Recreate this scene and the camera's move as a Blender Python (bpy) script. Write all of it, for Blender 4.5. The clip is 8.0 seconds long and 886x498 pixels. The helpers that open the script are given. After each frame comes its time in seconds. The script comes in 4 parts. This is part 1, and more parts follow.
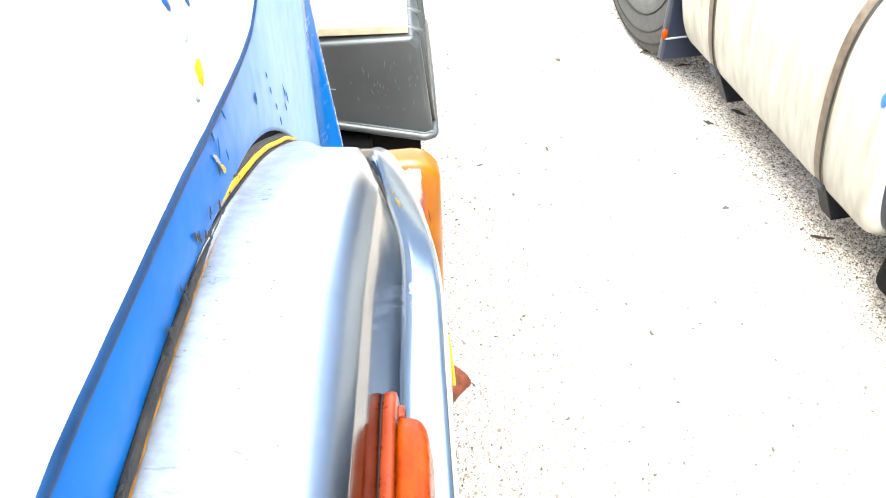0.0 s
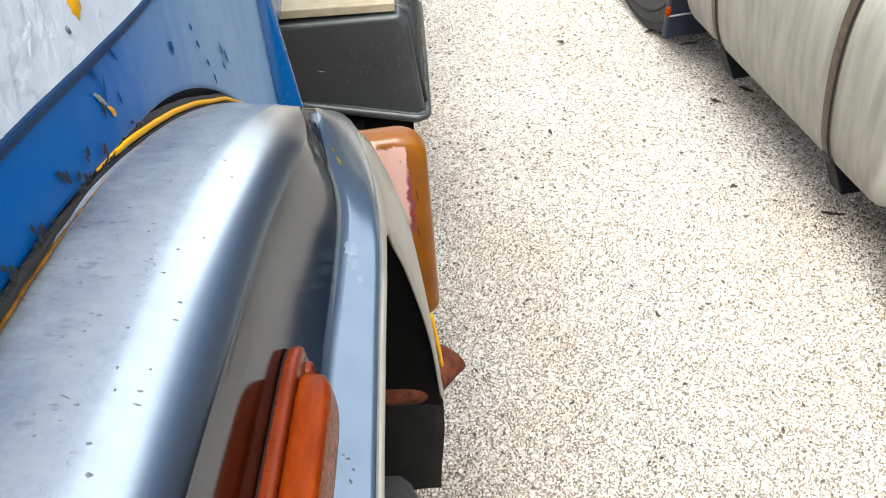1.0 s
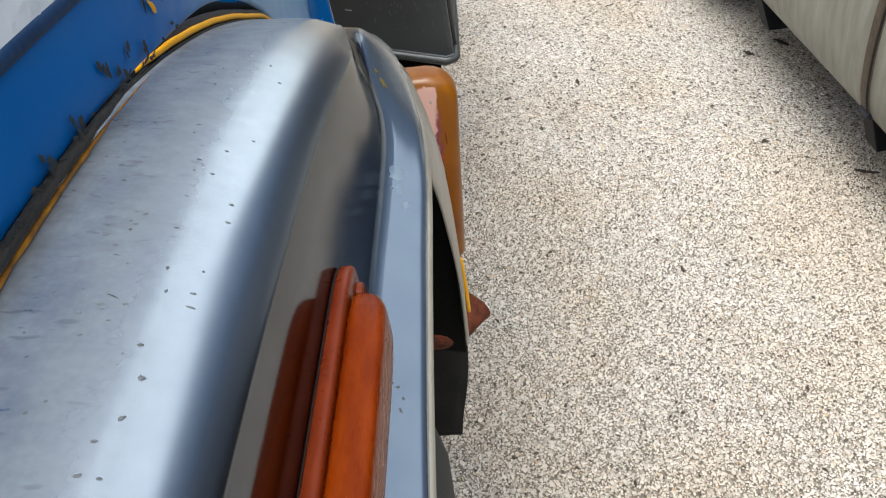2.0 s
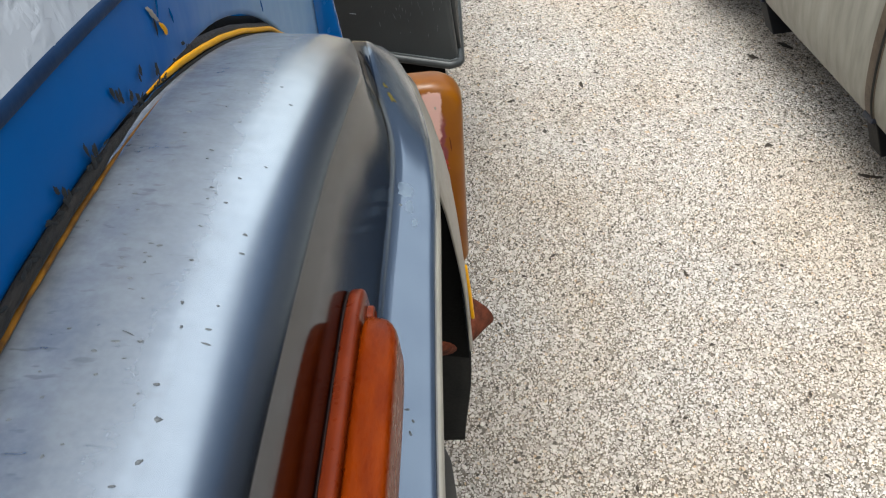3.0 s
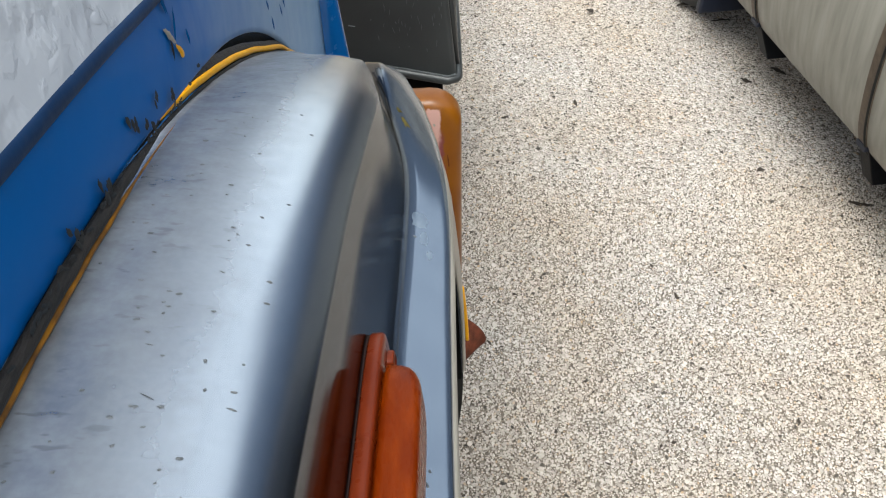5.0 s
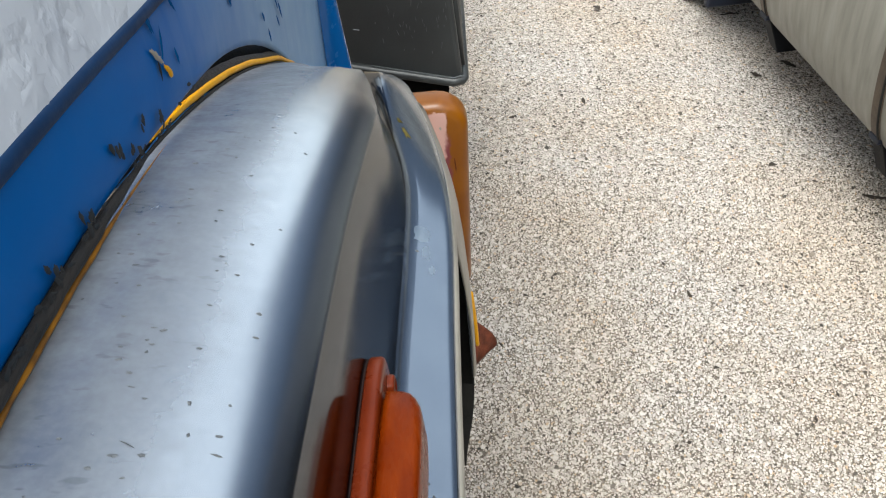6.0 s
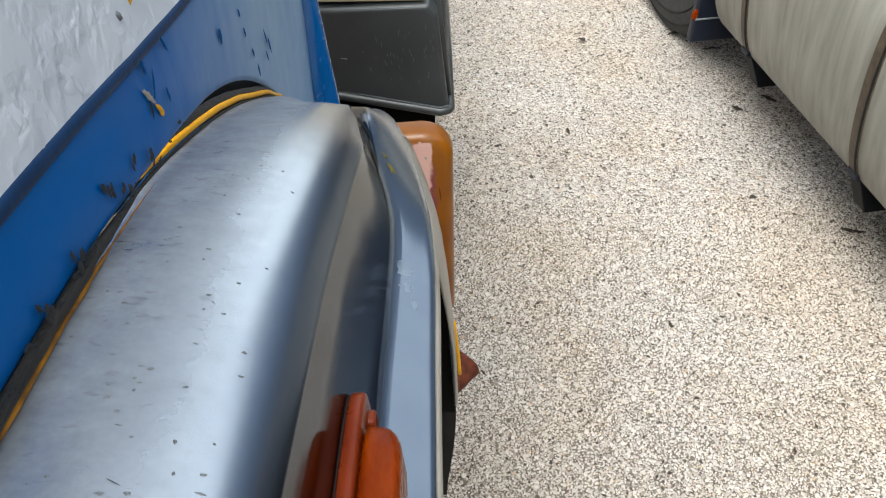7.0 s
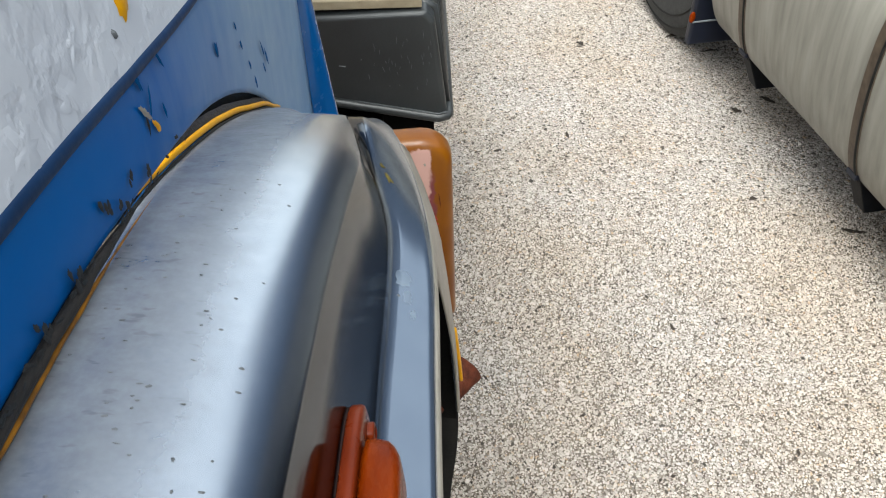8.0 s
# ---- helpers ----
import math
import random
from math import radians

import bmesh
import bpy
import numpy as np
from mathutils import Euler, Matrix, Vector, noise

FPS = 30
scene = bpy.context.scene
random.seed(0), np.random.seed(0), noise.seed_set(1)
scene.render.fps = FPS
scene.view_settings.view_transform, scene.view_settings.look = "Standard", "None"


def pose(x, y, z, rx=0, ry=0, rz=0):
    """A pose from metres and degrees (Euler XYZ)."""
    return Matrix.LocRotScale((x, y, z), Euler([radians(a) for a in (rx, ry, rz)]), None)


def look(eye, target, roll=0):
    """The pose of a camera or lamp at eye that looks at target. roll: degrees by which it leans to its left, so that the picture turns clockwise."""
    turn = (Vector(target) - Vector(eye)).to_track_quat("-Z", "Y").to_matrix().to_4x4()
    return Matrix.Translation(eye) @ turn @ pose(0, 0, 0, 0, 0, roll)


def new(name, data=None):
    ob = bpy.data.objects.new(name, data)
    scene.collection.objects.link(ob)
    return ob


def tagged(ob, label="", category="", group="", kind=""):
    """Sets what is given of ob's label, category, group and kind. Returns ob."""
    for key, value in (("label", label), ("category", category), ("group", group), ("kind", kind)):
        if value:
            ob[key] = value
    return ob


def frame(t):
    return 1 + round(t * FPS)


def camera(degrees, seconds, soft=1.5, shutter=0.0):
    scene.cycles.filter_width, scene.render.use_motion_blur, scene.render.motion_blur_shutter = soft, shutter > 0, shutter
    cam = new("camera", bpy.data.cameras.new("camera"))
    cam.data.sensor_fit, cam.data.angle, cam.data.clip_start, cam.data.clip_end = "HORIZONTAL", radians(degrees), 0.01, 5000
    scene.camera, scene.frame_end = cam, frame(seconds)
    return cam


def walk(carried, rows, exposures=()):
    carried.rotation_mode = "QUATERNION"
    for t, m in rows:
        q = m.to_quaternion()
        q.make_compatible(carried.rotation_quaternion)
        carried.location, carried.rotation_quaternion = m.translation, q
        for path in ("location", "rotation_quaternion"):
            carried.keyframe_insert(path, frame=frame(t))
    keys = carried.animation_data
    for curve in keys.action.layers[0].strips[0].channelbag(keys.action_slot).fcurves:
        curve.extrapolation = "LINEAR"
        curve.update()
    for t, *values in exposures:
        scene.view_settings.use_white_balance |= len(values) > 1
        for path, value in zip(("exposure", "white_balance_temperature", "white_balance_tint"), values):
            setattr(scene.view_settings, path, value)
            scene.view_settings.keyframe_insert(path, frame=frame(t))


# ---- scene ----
# ---- camera and walk ----
cam = camera(58.0, 8.0, soft=1.1, shutter=0.0)
PATH = [
    (0, (-0.005, -0.012, 1.696), (0.075, 1.453, 0.337), -0.8),
    (0.3, (0.024, 0.002, 1.681), (0.135, 1.444, 0.3), -2.2),
    (0.5, (0.039, 0.0, 1.671), (0.063, 1.446, 0.29), -5.4),
    (0.9, (0.056, -0.007, 1.658), (0.052, 1.452, 0.291), -4.7),
    (1, (0.047, -0.009, 1.655), (0.078, 1.449, 0.286), -3.5),
    (1.5, (0.056, -0.001, 1.636), (0.072, 1.382, 0.191), -3.9),
    (1.7, (0.035, -0.002, 1.625), (0.029, 1.381, 0.18), -4.1),
    (2.8, (0.02, 0.007, 1.629), (0.015, 1.38, 0.175), -2.3),
    (3, (0.022, 0.008, 1.632), (0.004, 1.387, 0.184), -3.2),
    (3.5, (0.01, 0.016, 1.621), (0.044, 1.419, 0.196), 1.1),
    (4, (0.029, 0.022, 1.623), (0.093, 1.41, 0.185), 1.6),
    (4.5, (0.018, 0.02, 1.626), (0.023, 1.401, 0.18), 0.1),
    (4.7, (0.006, 0.025, 1.628), (0.039, 1.426, 0.201), -0.0),
    (5.8, (0.004, 0.039, 1.629), (-0.023, 1.419, 0.181), -1.9),
    (6, (0.01, 0.044, 1.627), (0.003, 1.44, 0.195), -2.3),
    (6.2, (0.008, 0.043, 1.633), (0.004, 1.44, 0.202), -1.9),
    (6.5, (0.009, 0.044, 1.63), (0.024, 1.455, 0.212), -1.0),
    (7, (0.011, 0.042, 1.637), (0.045, 1.481, 0.249), -0.3),
    (7.5, (0.013, 0.042, 1.64), (0.04, 1.487, 0.258), -0.9),
    (8, (0.013, 0.043, 1.64), (0.044, 1.49, 0.26), -1.1),
]
EXPOSURES = [(t, stops + 0.92, 6400, 3.0) for t, stops in (
    (0.0, 3.08), (0.2, 2.72), (0.5, 2.24), (0.8, 1.78), (1.0, 1.53), (1.5, 1.0), (1.7, 0.94), (2.8, 0.84), (4.5, 0.84), (6.5, 0.88), (8.0, 0.88))]
walk(cam, [(t, look(eye, target, roll)) for t, eye, target, roll in PATH], EXPOSURES)

# ---- world and light: bright overcast day ----
SUN_ELEVATION, SUN_ROTATION = radians(62), radians(205)
world = bpy.data.worlds.new("overcast_sky")
world.use_nodes = True
scene.world = world
wn = world.node_tree.nodes
sky = wn.new("ShaderNodeTexSky")
sky.sky_type = "NISHITA"
sky.sun_disc = False
sky.sun_elevation, sky.sun_rotation = SUN_ELEVATION, SUN_ROTATION
sky.air_density, sky.dust_density, sky.ozone_density = 1.0, 5.0, 1.0
pale = wn.new("ShaderNodeHueSaturation")
pale.inputs["Saturation"].default_value = 0.2
world.node_tree.links.new(sky.outputs[0], pale.inputs["Color"])
world.node_tree.links.new(pale.outputs[0], wn["Background"].inputs[0])
wn["Background"].inputs[1].default_value = 0.15
sun_data = bpy.data.lights.new("sun", "SUN")
sun_data.energy, sun_data.angle, sun_data.color = 1.0, radians(36), (1.0, 0.985, 0.975)
sun_ob = new("sun", sun_data)
sun_ob.matrix_world = look((math.sin(SUN_ROTATION), math.cos(SUN_ROTATION), math.tan(SUN_ELEVATION)), (0, 0, 0))


# ---- materials ----
def lin(r, g, b):
    return tuple((v / 255 / 12.92 if v <= 10 else ((v / 255 + 0.055) / 1.055) ** 2.4) for v in (r, g, b)) + (1.0,)


def material(name, base, second=None, rough=0.5, metal=0.0, scale=20.0, amount=0.5, bump=0.1, bump_scale=200.0,
             bump_dist=0.001, rough_var=0.1, coat=0.0, stretch=(1, 1, 1), transmission=0.0, spec=0.5):
    """Two-tone noise colour, roughness variation and fine relief, in metres of object space."""
    m = bpy.data.materials.new(name)
    m.use_nodes = True
    nt = m.node_tree
    n, l = nt.nodes, nt.links
    bsdf = n["Principled BSDF"]
    tc = n.new("ShaderNodeTexCoord")
    mp = n.new("ShaderNodeMapping")
    mp.inputs["Scale"].default_value = stretch
    l.new(tc.outputs["Object"], mp.inputs[0])
    big = n.new("ShaderNodeTexNoise")
    big.inputs["Scale"].default_value, big.inputs["Detail"].default_value = scale, 6.0
    l.new(mp.outputs[0], big.inputs["Vector"])
    ramp = n.new("ShaderNodeValToRGB")
    ramp.color_ramp.elements[0].position, ramp.color_ramp.elements[1].position = 0.5 - 0.25, 0.5 + 0.25
    second = second or base
    ramp.color_ramp.elements[0].color = base
    ramp.color_ramp.elements[1].color = tuple(a + (b - a) * amount for a, b in zip(base, second))
    l.new(big.outputs[0], ramp.inputs[0])
    l.new(ramp.outputs[0], bsdf.inputs["Base Color"])
    fine = n.new("ShaderNodeTexNoise")
    fine.inputs["Scale"].default_value, fine.inputs["Detail"].default_value = bump_scale, 8.0
    l.new(mp.outputs[0], fine.inputs["Vector"])
    rr = n.new("ShaderNodeMapRange")
    rr.inputs["To Min"].default_value, rr.inputs["To Max"].default_value = max(rough - rough_var, 0.02), min(rough + rough_var, 1)
    l.new(fine.outputs[0], rr.inputs[0])
    l.new(rr.outputs[0], bsdf.inputs["Roughness"])
    bp = n.new("ShaderNodeBump")
    bp.inputs["Strength"].default_value, bp.inputs["Distance"].default_value = bump, bump_dist
    l.new(fine.outputs[0], bp.inputs["Height"])
    l.new(bp.outputs[0], bsdf.inputs["Normal"])
    bsdf.inputs["Metallic"].default_value = metal
    bsdf.inputs["Specular IOR Level"].default_value = spec
    bsdf.inputs["Coat Weight"].default_value = coat
    bsdf.inputs["Coat Roughness"].default_value = 0.08
    bsdf.inputs["Transmission Weight"].default_value = transmission
    return m


SILVER = material("silver_blue_paint", lin(102, 107, 116), lin(108, 113, 121), rough=0.13, metal=1.0, scale=70, amount=1.0, bump=0.02,
                  bump_scale=45, rough_var=0.03)
SILVER.node_tree.nodes["Principled BSDF"].inputs["Specular Tint"].default_value = (0.62, 0.62, 0.62, 1)
LEDGE = material("dulled_silver_paint", lin(122, 134, 151), lin(130, 142, 158), rough=0.24, metal=0.9, scale=40, amount=1.0, bump=0.02,
                 bump_scale=60, rough_var=0.0)
DUSTED = material("dust_covered_silver_paint", lin(188, 197, 209), lin(196, 204, 215), rough=0.27, metal=1.0, scale=70, amount=1.0, bump=0.03,
                  bump_scale=45, rough_var=0.006)


def dusty(m, tone, speck, lower_tone):
    """Dust that has settled on the level top of the crown, thin and patchy towards its rounded shoulder, over paint
    that is lighter on top and darker below.
    """
    n, l = m.node_tree.nodes, m.node_tree.links
    paint = n["Principled BSDF"]

    def math_node(kind, a, b, clamp=False):
        x = n.new("ShaderNodeMath")
        x.operation, x.use_clamp = kind, clamp
        for k, v in enumerate((a, b)):
            if isinstance(v, float):
                x.inputs[k].default_value = v
            else:
                l.new(v, x.inputs[k])
        return x.outputs[0]

    tc = n.new("ShaderNodeTexCoord")

    def cloud(scale, lo, hi, stretch, detail=4.0):
        mp = n.new("ShaderNodeMapping")
        mp.inputs["Scale"].default_value = stretch
        l.new(tc.outputs["Object"], mp.inputs[0])
        t = n.new("ShaderNodeTexNoise")
        t.inputs["Scale"].default_value, t.inputs["Detail"].default_value = scale, detail
        l.new(mp.outputs[0], t.inputs["Vector"])
        r = n.new("ShaderNodeMapRange")
        r.interpolation_type = "SMOOTHSTEP"
        r.inputs["From Min"].default_value, r.inputs["From Max"].default_value = lo, hi
        l.new(t.outputs[0], r.inputs[0])
        return r.outputs[0]

    sep = n.new("ShaderNodeSeparateXYZ")
    l.new(tc.outputs["Object"], sep.inputs[0])
    # base tone goes from light on top to darker down the shoulder
    worn = n.new("ShaderNodeMapRange")
    worn.interpolation_type = "SMOOTHSTEP"
    worn.inputs["From Min"].default_value, worn.inputs["From Max"].default_value = -0.031, -0.043
    l.new(sep.outputs[0], worn.inputs[0])
    paint_tone = n.new("ShaderNodeMixRGB")
    l.new(worn.outputs[0], paint_tone.inputs[0])
    paint_tone.inputs[1].default_value = lower_tone
    l.new(paint.inputs["Base Color"].links[0].from_socket, paint_tone.inputs[2])
    l.new(paint_tone.outputs[0], paint.inputs["Base Color"])
    reach = n.new("ShaderNodeMapRange")
    reach.interpolation_type = "SMOOTHSTEP"
    reach.inputs["From Min"].default_value, reach.inputs["From Max"].default_value = -0.036, -0.074
    l.new(sep.outputs[0], reach.inputs[0])
    big, small, fine = cloud(26.0, 0.3, 0.7, (1, 1.2, 1)), cloud(90.0, 0.3, 0.7, (1, 1.4, 1)), cloud(420.0, 0.3, 0.7, (1, 1, 1))
    film = math_node("ADD", math_node("MULTIPLY", big, 0.22), math_node("MULTIPLY", small, 0.16))
    film = math_node("ADD", film, math_node("MULTIPLY", fine, 0.10))
    film = math_node("ADD", film, 0.44)
    cover = math_node("MULTIPLY", reach.outputs[0], film, True)
    dots = math_node("MULTIPLY", cloud(150.0, 0.62, 0.72, (0.7, 2.0, 1), 2.0), 0.5)
    dark = n.new("ShaderNodeMixRGB")
    l.new(dots, dark.inputs[0])
    dark.inputs[1].default_value, dark.inputs[2].default_value = tone, speck
    dust = n.new("ShaderNodeBsdfPrincipled")
    l.new(dark.outputs[0], dust.inputs["Base Color"])
    dust.inputs["Roughness"].default_value = 0.6
    dust.inputs["Specular IOR Level"].default_value = 0.3
    mix = n.new("ShaderNodeMixShader")
    l.new(cover, mix.inputs[0])
    l.new(paint.outputs[0], mix.inputs[1])
    l.new(dust.outputs[0], mix.inputs[2])
    l.new(mix.outputs[0], n["Material Output"].inputs["Surface"])


dusty(DUSTED, lin(112, 117, 126), lin(56, 58, 61), lin(118, 128, 143))
PRIMER = material("dull_cream_paint", lin(142, 136, 126), lin(112, 106, 96), rough=0.45, scale=30, bump=0.1, coat=0.2)
BLUE = material("blue_enamel", lin(8, 78, 138), lin(18, 92, 154), rough=0.25, scale=16, bump=0.05, bump_scale=60, coat=0.25, spec=0.35)
FADEDBLUE = material("chalky_blue_enamel", lin(2, 84, 154), lin(4, 97, 168), rough=0.35, scale=16, bump=0.05, bump_scale=60, coat=0.0, spec=0.05)


def chalked(m, tone):
    """Sun-bleached chalky film that grows towards the cab end of the hood, in upright streaks."""
    n, l = m.node_tree.nodes, m.node_tree.links
    bsdf = n["Principled BSDF"]
    tc = n.new("ShaderNodeTexCoord")
    sep = n.new("ShaderNodeSeparateXYZ")
    l.new(tc.outputs["Object"], sep.inputs[0])
    mp = n.new("ShaderNodeMapping")
    mp.inputs["Scale"].default_value = (1, 4, 0.8)
    l.new(tc.outputs["Object"], mp.inputs[0])
    t = n.new("ShaderNodeTexNoise")
    t.inputs["Scale"].default_value, t.inputs["Detail"].default_value = 18.0, 8.0
    l.new(mp.outputs[0], t.inputs["Vector"])
    r = n.new("ShaderNodeMapRange")
    r.inputs["From Min"].default_value, r.inputs["From Max"].default_value = 0.29, 0.52
    l.new(sep.outputs[1], r.inputs[0])
    w = n.new("ShaderNodeMath")
    w.operation, w.inputs[1].default_value, w.inputs[2].default_value = "MULTIPLY_ADD", 0.5, -0.36
    l.new(t.outputs[0], w.inputs[0])
    a = n.new("ShaderNodeMath")
    a.operation, a.use_clamp = "ADD", True
    l.new(r.outputs[0], a.inputs[0])
    l.new(w.outputs[0], a.inputs[1])
    k = n.new("ShaderNodeMath")
    k.operation, k.inputs[1].default_value = "MULTIPLY", 0.88
    l.new(a.outputs[0], k.inputs[0])
    mix = n.new("ShaderNodeMixRGB")
    l.new(k.outputs[0], mix.inputs[0])
    l.new(bsdf.inputs["Base Color"].links[0].from_socket, mix.inputs[1])
    mix.inputs[2].default_value = tone
    l.new(mix.outputs[0], bsdf.inputs["Base Color"])


chalked(FADEDBLUE, lin(130, 156, 178))
NAVY = material("navy_enamel", lin(4, 36, 70), lin(12, 48, 86), rough=0.55, scale=40, amount=1.0, bump=0.2, coat=0.0, spec=0.2)
WHITE = material("flaking_white_paint", lin(192, 196, 204), lin(176, 181, 192), rough=0.9, spec=0.15, scale=22, bump=0.15, bump_scale=150,
                 bump_dist=0.001)


def flaking(m):
    """Adds stepped relief: thick paint broken off in layers."""
    n, l = m.node_tree.nodes, m.node_tree.links
    bsdf = n["Principled BSDF"]
    under = bsdf.inputs["Normal"].links[0].from_socket
    tc = n.new("ShaderNodeTexCoord")
    prev = under
    for scale, cut, deep in ((26.0, 0.52, 0.0030), (60.0, 0.56, 0.0015), (14.0, 0.48, 0.0040)):
        t = n.new("ShaderNodeTexNoise")
        t.inputs["Scale"].default_value, t.inputs["Detail"].default_value = scale, 5.0
        l.new(tc.outputs["Object"], t.inputs["Vector"])
        r = n.new("ShaderNodeMapRange")
        r.inputs["From Min"].default_value, r.inputs["From Max"].default_value = cut - 0.03, cut + 0.03
        l.new(t.outputs[0], r.inputs[0])
        b = n.new("ShaderNodeBump")
        b.inputs["Strength"].default_value, b.inputs["Distance"].default_value = 0.18, deep
        l.new(r.outputs[0], b.inputs["Height"])
        l.new(prev, b.inputs["Normal"])
        prev = b.outputs[0]
    l.new(prev, bsdf.inputs["Normal"])


flaking(WHITE)
YELLOW = material("yellow_paint", lin(208, 150, 4), lin(184, 122, 4), rough=0.4, scale=60, bump=0.3, spec=0.2)
DIRTYYELLOW = material("dirty_yellow_paint", lin(176, 116, 10), lin(70, 46, 24), rough=0.5, scale=90, amount=1.0, bump=0.3, spec=0.2)
RUBBER = material("black_rubber", lin(9, 9, 9), lin(26, 25, 23), rough=0.7, scale=14, amount=1.0, bump=0.4, spec=0.25)
TREAD = material("dusty_tyre_rubber", lin(26, 26, 26), lin(58, 56, 54), rough=0.85, scale=30, bump=0.5)
BEAD = material("worn_bead", lin(8, 6, 5), lin(32, 25, 20), rough=0.7, scale=90, amount=1.0, bump=0.6, bump_dist=0.002, stretch=(3, 0.6, 3))
GRIMESHADE = material("seam_grime_and_shade", lin(8, 7, 6), lin(22, 19, 16), rough=0.8, scale=70, amount=0.8, bump=0.6)
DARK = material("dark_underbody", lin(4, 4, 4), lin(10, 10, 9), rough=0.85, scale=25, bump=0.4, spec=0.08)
AMBER = material("amber_plastic", lin(84, 23, 0), lin(114, 43, 1), rough=0.28, scale=60, amount=1.0, bump=0.15, coat=0.0, spec=0.1, stretch=(3, 0.5, 3))
AMBERBASE = material("amber_base_plastic", lin(84, 26, 4), lin(112, 44, 17), rough=0.3, scale=45, bump=0.1, coat=0.0, spec=0.2)
# dark maroon paints the shade on the wall side of the lamp base
BASESHADE = material("shaded_maroon", lin(26, 9, 6), lin(38, 16, 11), rough=0.6, scale=60, bump=0.2, spec=0.2)
OCHRE = material("ochre_enamel", lin(122, 72, 2), lin(98, 50, 3), rough=0.35, scale=12, amount=0.9, bump=0.15, coat=0.15, spec=0.3)


def worn_step(m, primer, bruise):
    """Pale primer laid bare over the inner part of the step panel's upper half, with a purple bruise along its ragged edge."""
    n, l = m.node_tree.nodes, m.node_tree.links
    bsdf = n["Principled BSDF"]

    def calc(kind, a, b):
        x = n.new("ShaderNodeMath")
        x.operation = kind
        for k, v in enumerate((a, b)):
            if isinstance(v, float):
                x.inputs[k].default_value = v
            else:
                l.new(v, x.inputs[k])
        return x.outputs[0]

    def soft(v, lo, hi):
        r = n.new("ShaderNodeMapRange")
        r.interpolation_type = "SMOOTHSTEP"
        r.inputs["From Min"].default_value, r.inputs["From Max"].default_value = lo, hi
        l.new(v, r.inputs[0])
        return r.outputs[0]

    tc = n.new("ShaderNodeTexCoord")
    sep = n.new("ShaderNodeSeparateXYZ")
    l.new(tc.outputs["Object"], sep.inputs[0])
    t = n.new("ShaderNodeTexNoise")
    t.inputs["Scale"].default_value, t.inputs["Detail"].default_value = 55.0, 6.0
    l.new(tc.outputs["Object"], t.inputs["Vector"])
    wobble = calc("MULTIPLY", calc("SUBTRACT", t.outputs[0], 0.5), 0.022)
    x = calc("ADD", sep.outputs[0], wobble)
    z = calc("ADD", sep.outputs[2], calc("MULTIPLY", wobble, 1.6))
    upper = calc("MULTIPLY", soft(z, 0.690, 0.722), soft(z, 0.882, 0.876))
    bare = calc("MULTIPLY", soft(x, 0.0215, 0.0165), upper)
    edge = calc("MULTIPLY", calc("MULTIPLY", soft(x, 0.012, 0.018), soft(x, 0.027, 0.021)), calc("MULTIPLY", soft(z, 0.680, 0.70), soft(z, 0.850, 0.80)))
    base = bsdf.inputs["Base Color"].links[0].from_socket
    for mask, tone in ((bare, primer), (edge, bruise)):
        mix = n.new("ShaderNodeMixRGB")
        l.new(mask, mix.inputs[0])
        l.new(base, mix.inputs[1])
        mix.inputs[2].default_value = tone
        base = mix.outputs[0]
    l.new(base, bsdf.inputs["Base Color"])


worn_step(OCHRE, lin(180, 142, 132), lin(104, 50, 54))
RUST = material("rusty_steel", lin(40, 23, 18), lin(104, 54, 36), rough=0.85, scale=60, amount=1.0, bump=1.0, bump_dist=0.003, spec=0.15)
BLACKPLASTIC = material("black_plastic", lin(40, 42, 43), lin(58, 61, 62), rough=0.38, scale=9, bump=0.25, bump_scale=160)
WOOD = material("weathered_board", lin(152, 141, 118), lin(116, 100, 78), rough=0.8, scale=30, amount=0.9, bump=0.5,
                stretch=(1, 8, 1))
TANK = material("weathered_aluminium", lin(108, 105, 97), lin(150, 147, 138), rough=0.5, metal=0.15, scale=11, amount=0.75,
                bump=0.15, stretch=(2, 3, 0.3))
BRACKET = material("black_blue_bracket", lin(3, 5, 9), lin(9, 12, 18), rough=0.6, scale=40, bump=0.3, spec=0.2)
STRAP = material("worn_steel_strap", lin(96, 84, 70), lin(58, 48, 42), rough=0.5, metal=0.5, scale=40, amount=0.9, bump=0.3)
TRUCKBLUE = material("dark_blue_chassis", lin(6, 11, 24), lin(14, 22, 40), rough=0.45, scale=20, bump=0.2)
HUBBLUE = material("bright_blue_paint", lin(16, 66, 122), lin(26, 82, 140), rough=0.4, scale=30, bump=0.2)
GREYRAIL = material("grey_frame_paint", lin(112, 116, 120), lin(90, 92, 95), rough=0.55, scale=20, bump=0.2)
LEAF = material("dry_leaf", lin(44, 34, 25), lin(28, 22, 17), rough=0.8, scale=120, bump=0.4)
SCREW = material("zinc_screw", lin(84, 72, 62), lin(56, 46, 38), rough=0.5, metal=0.6, scale=80)


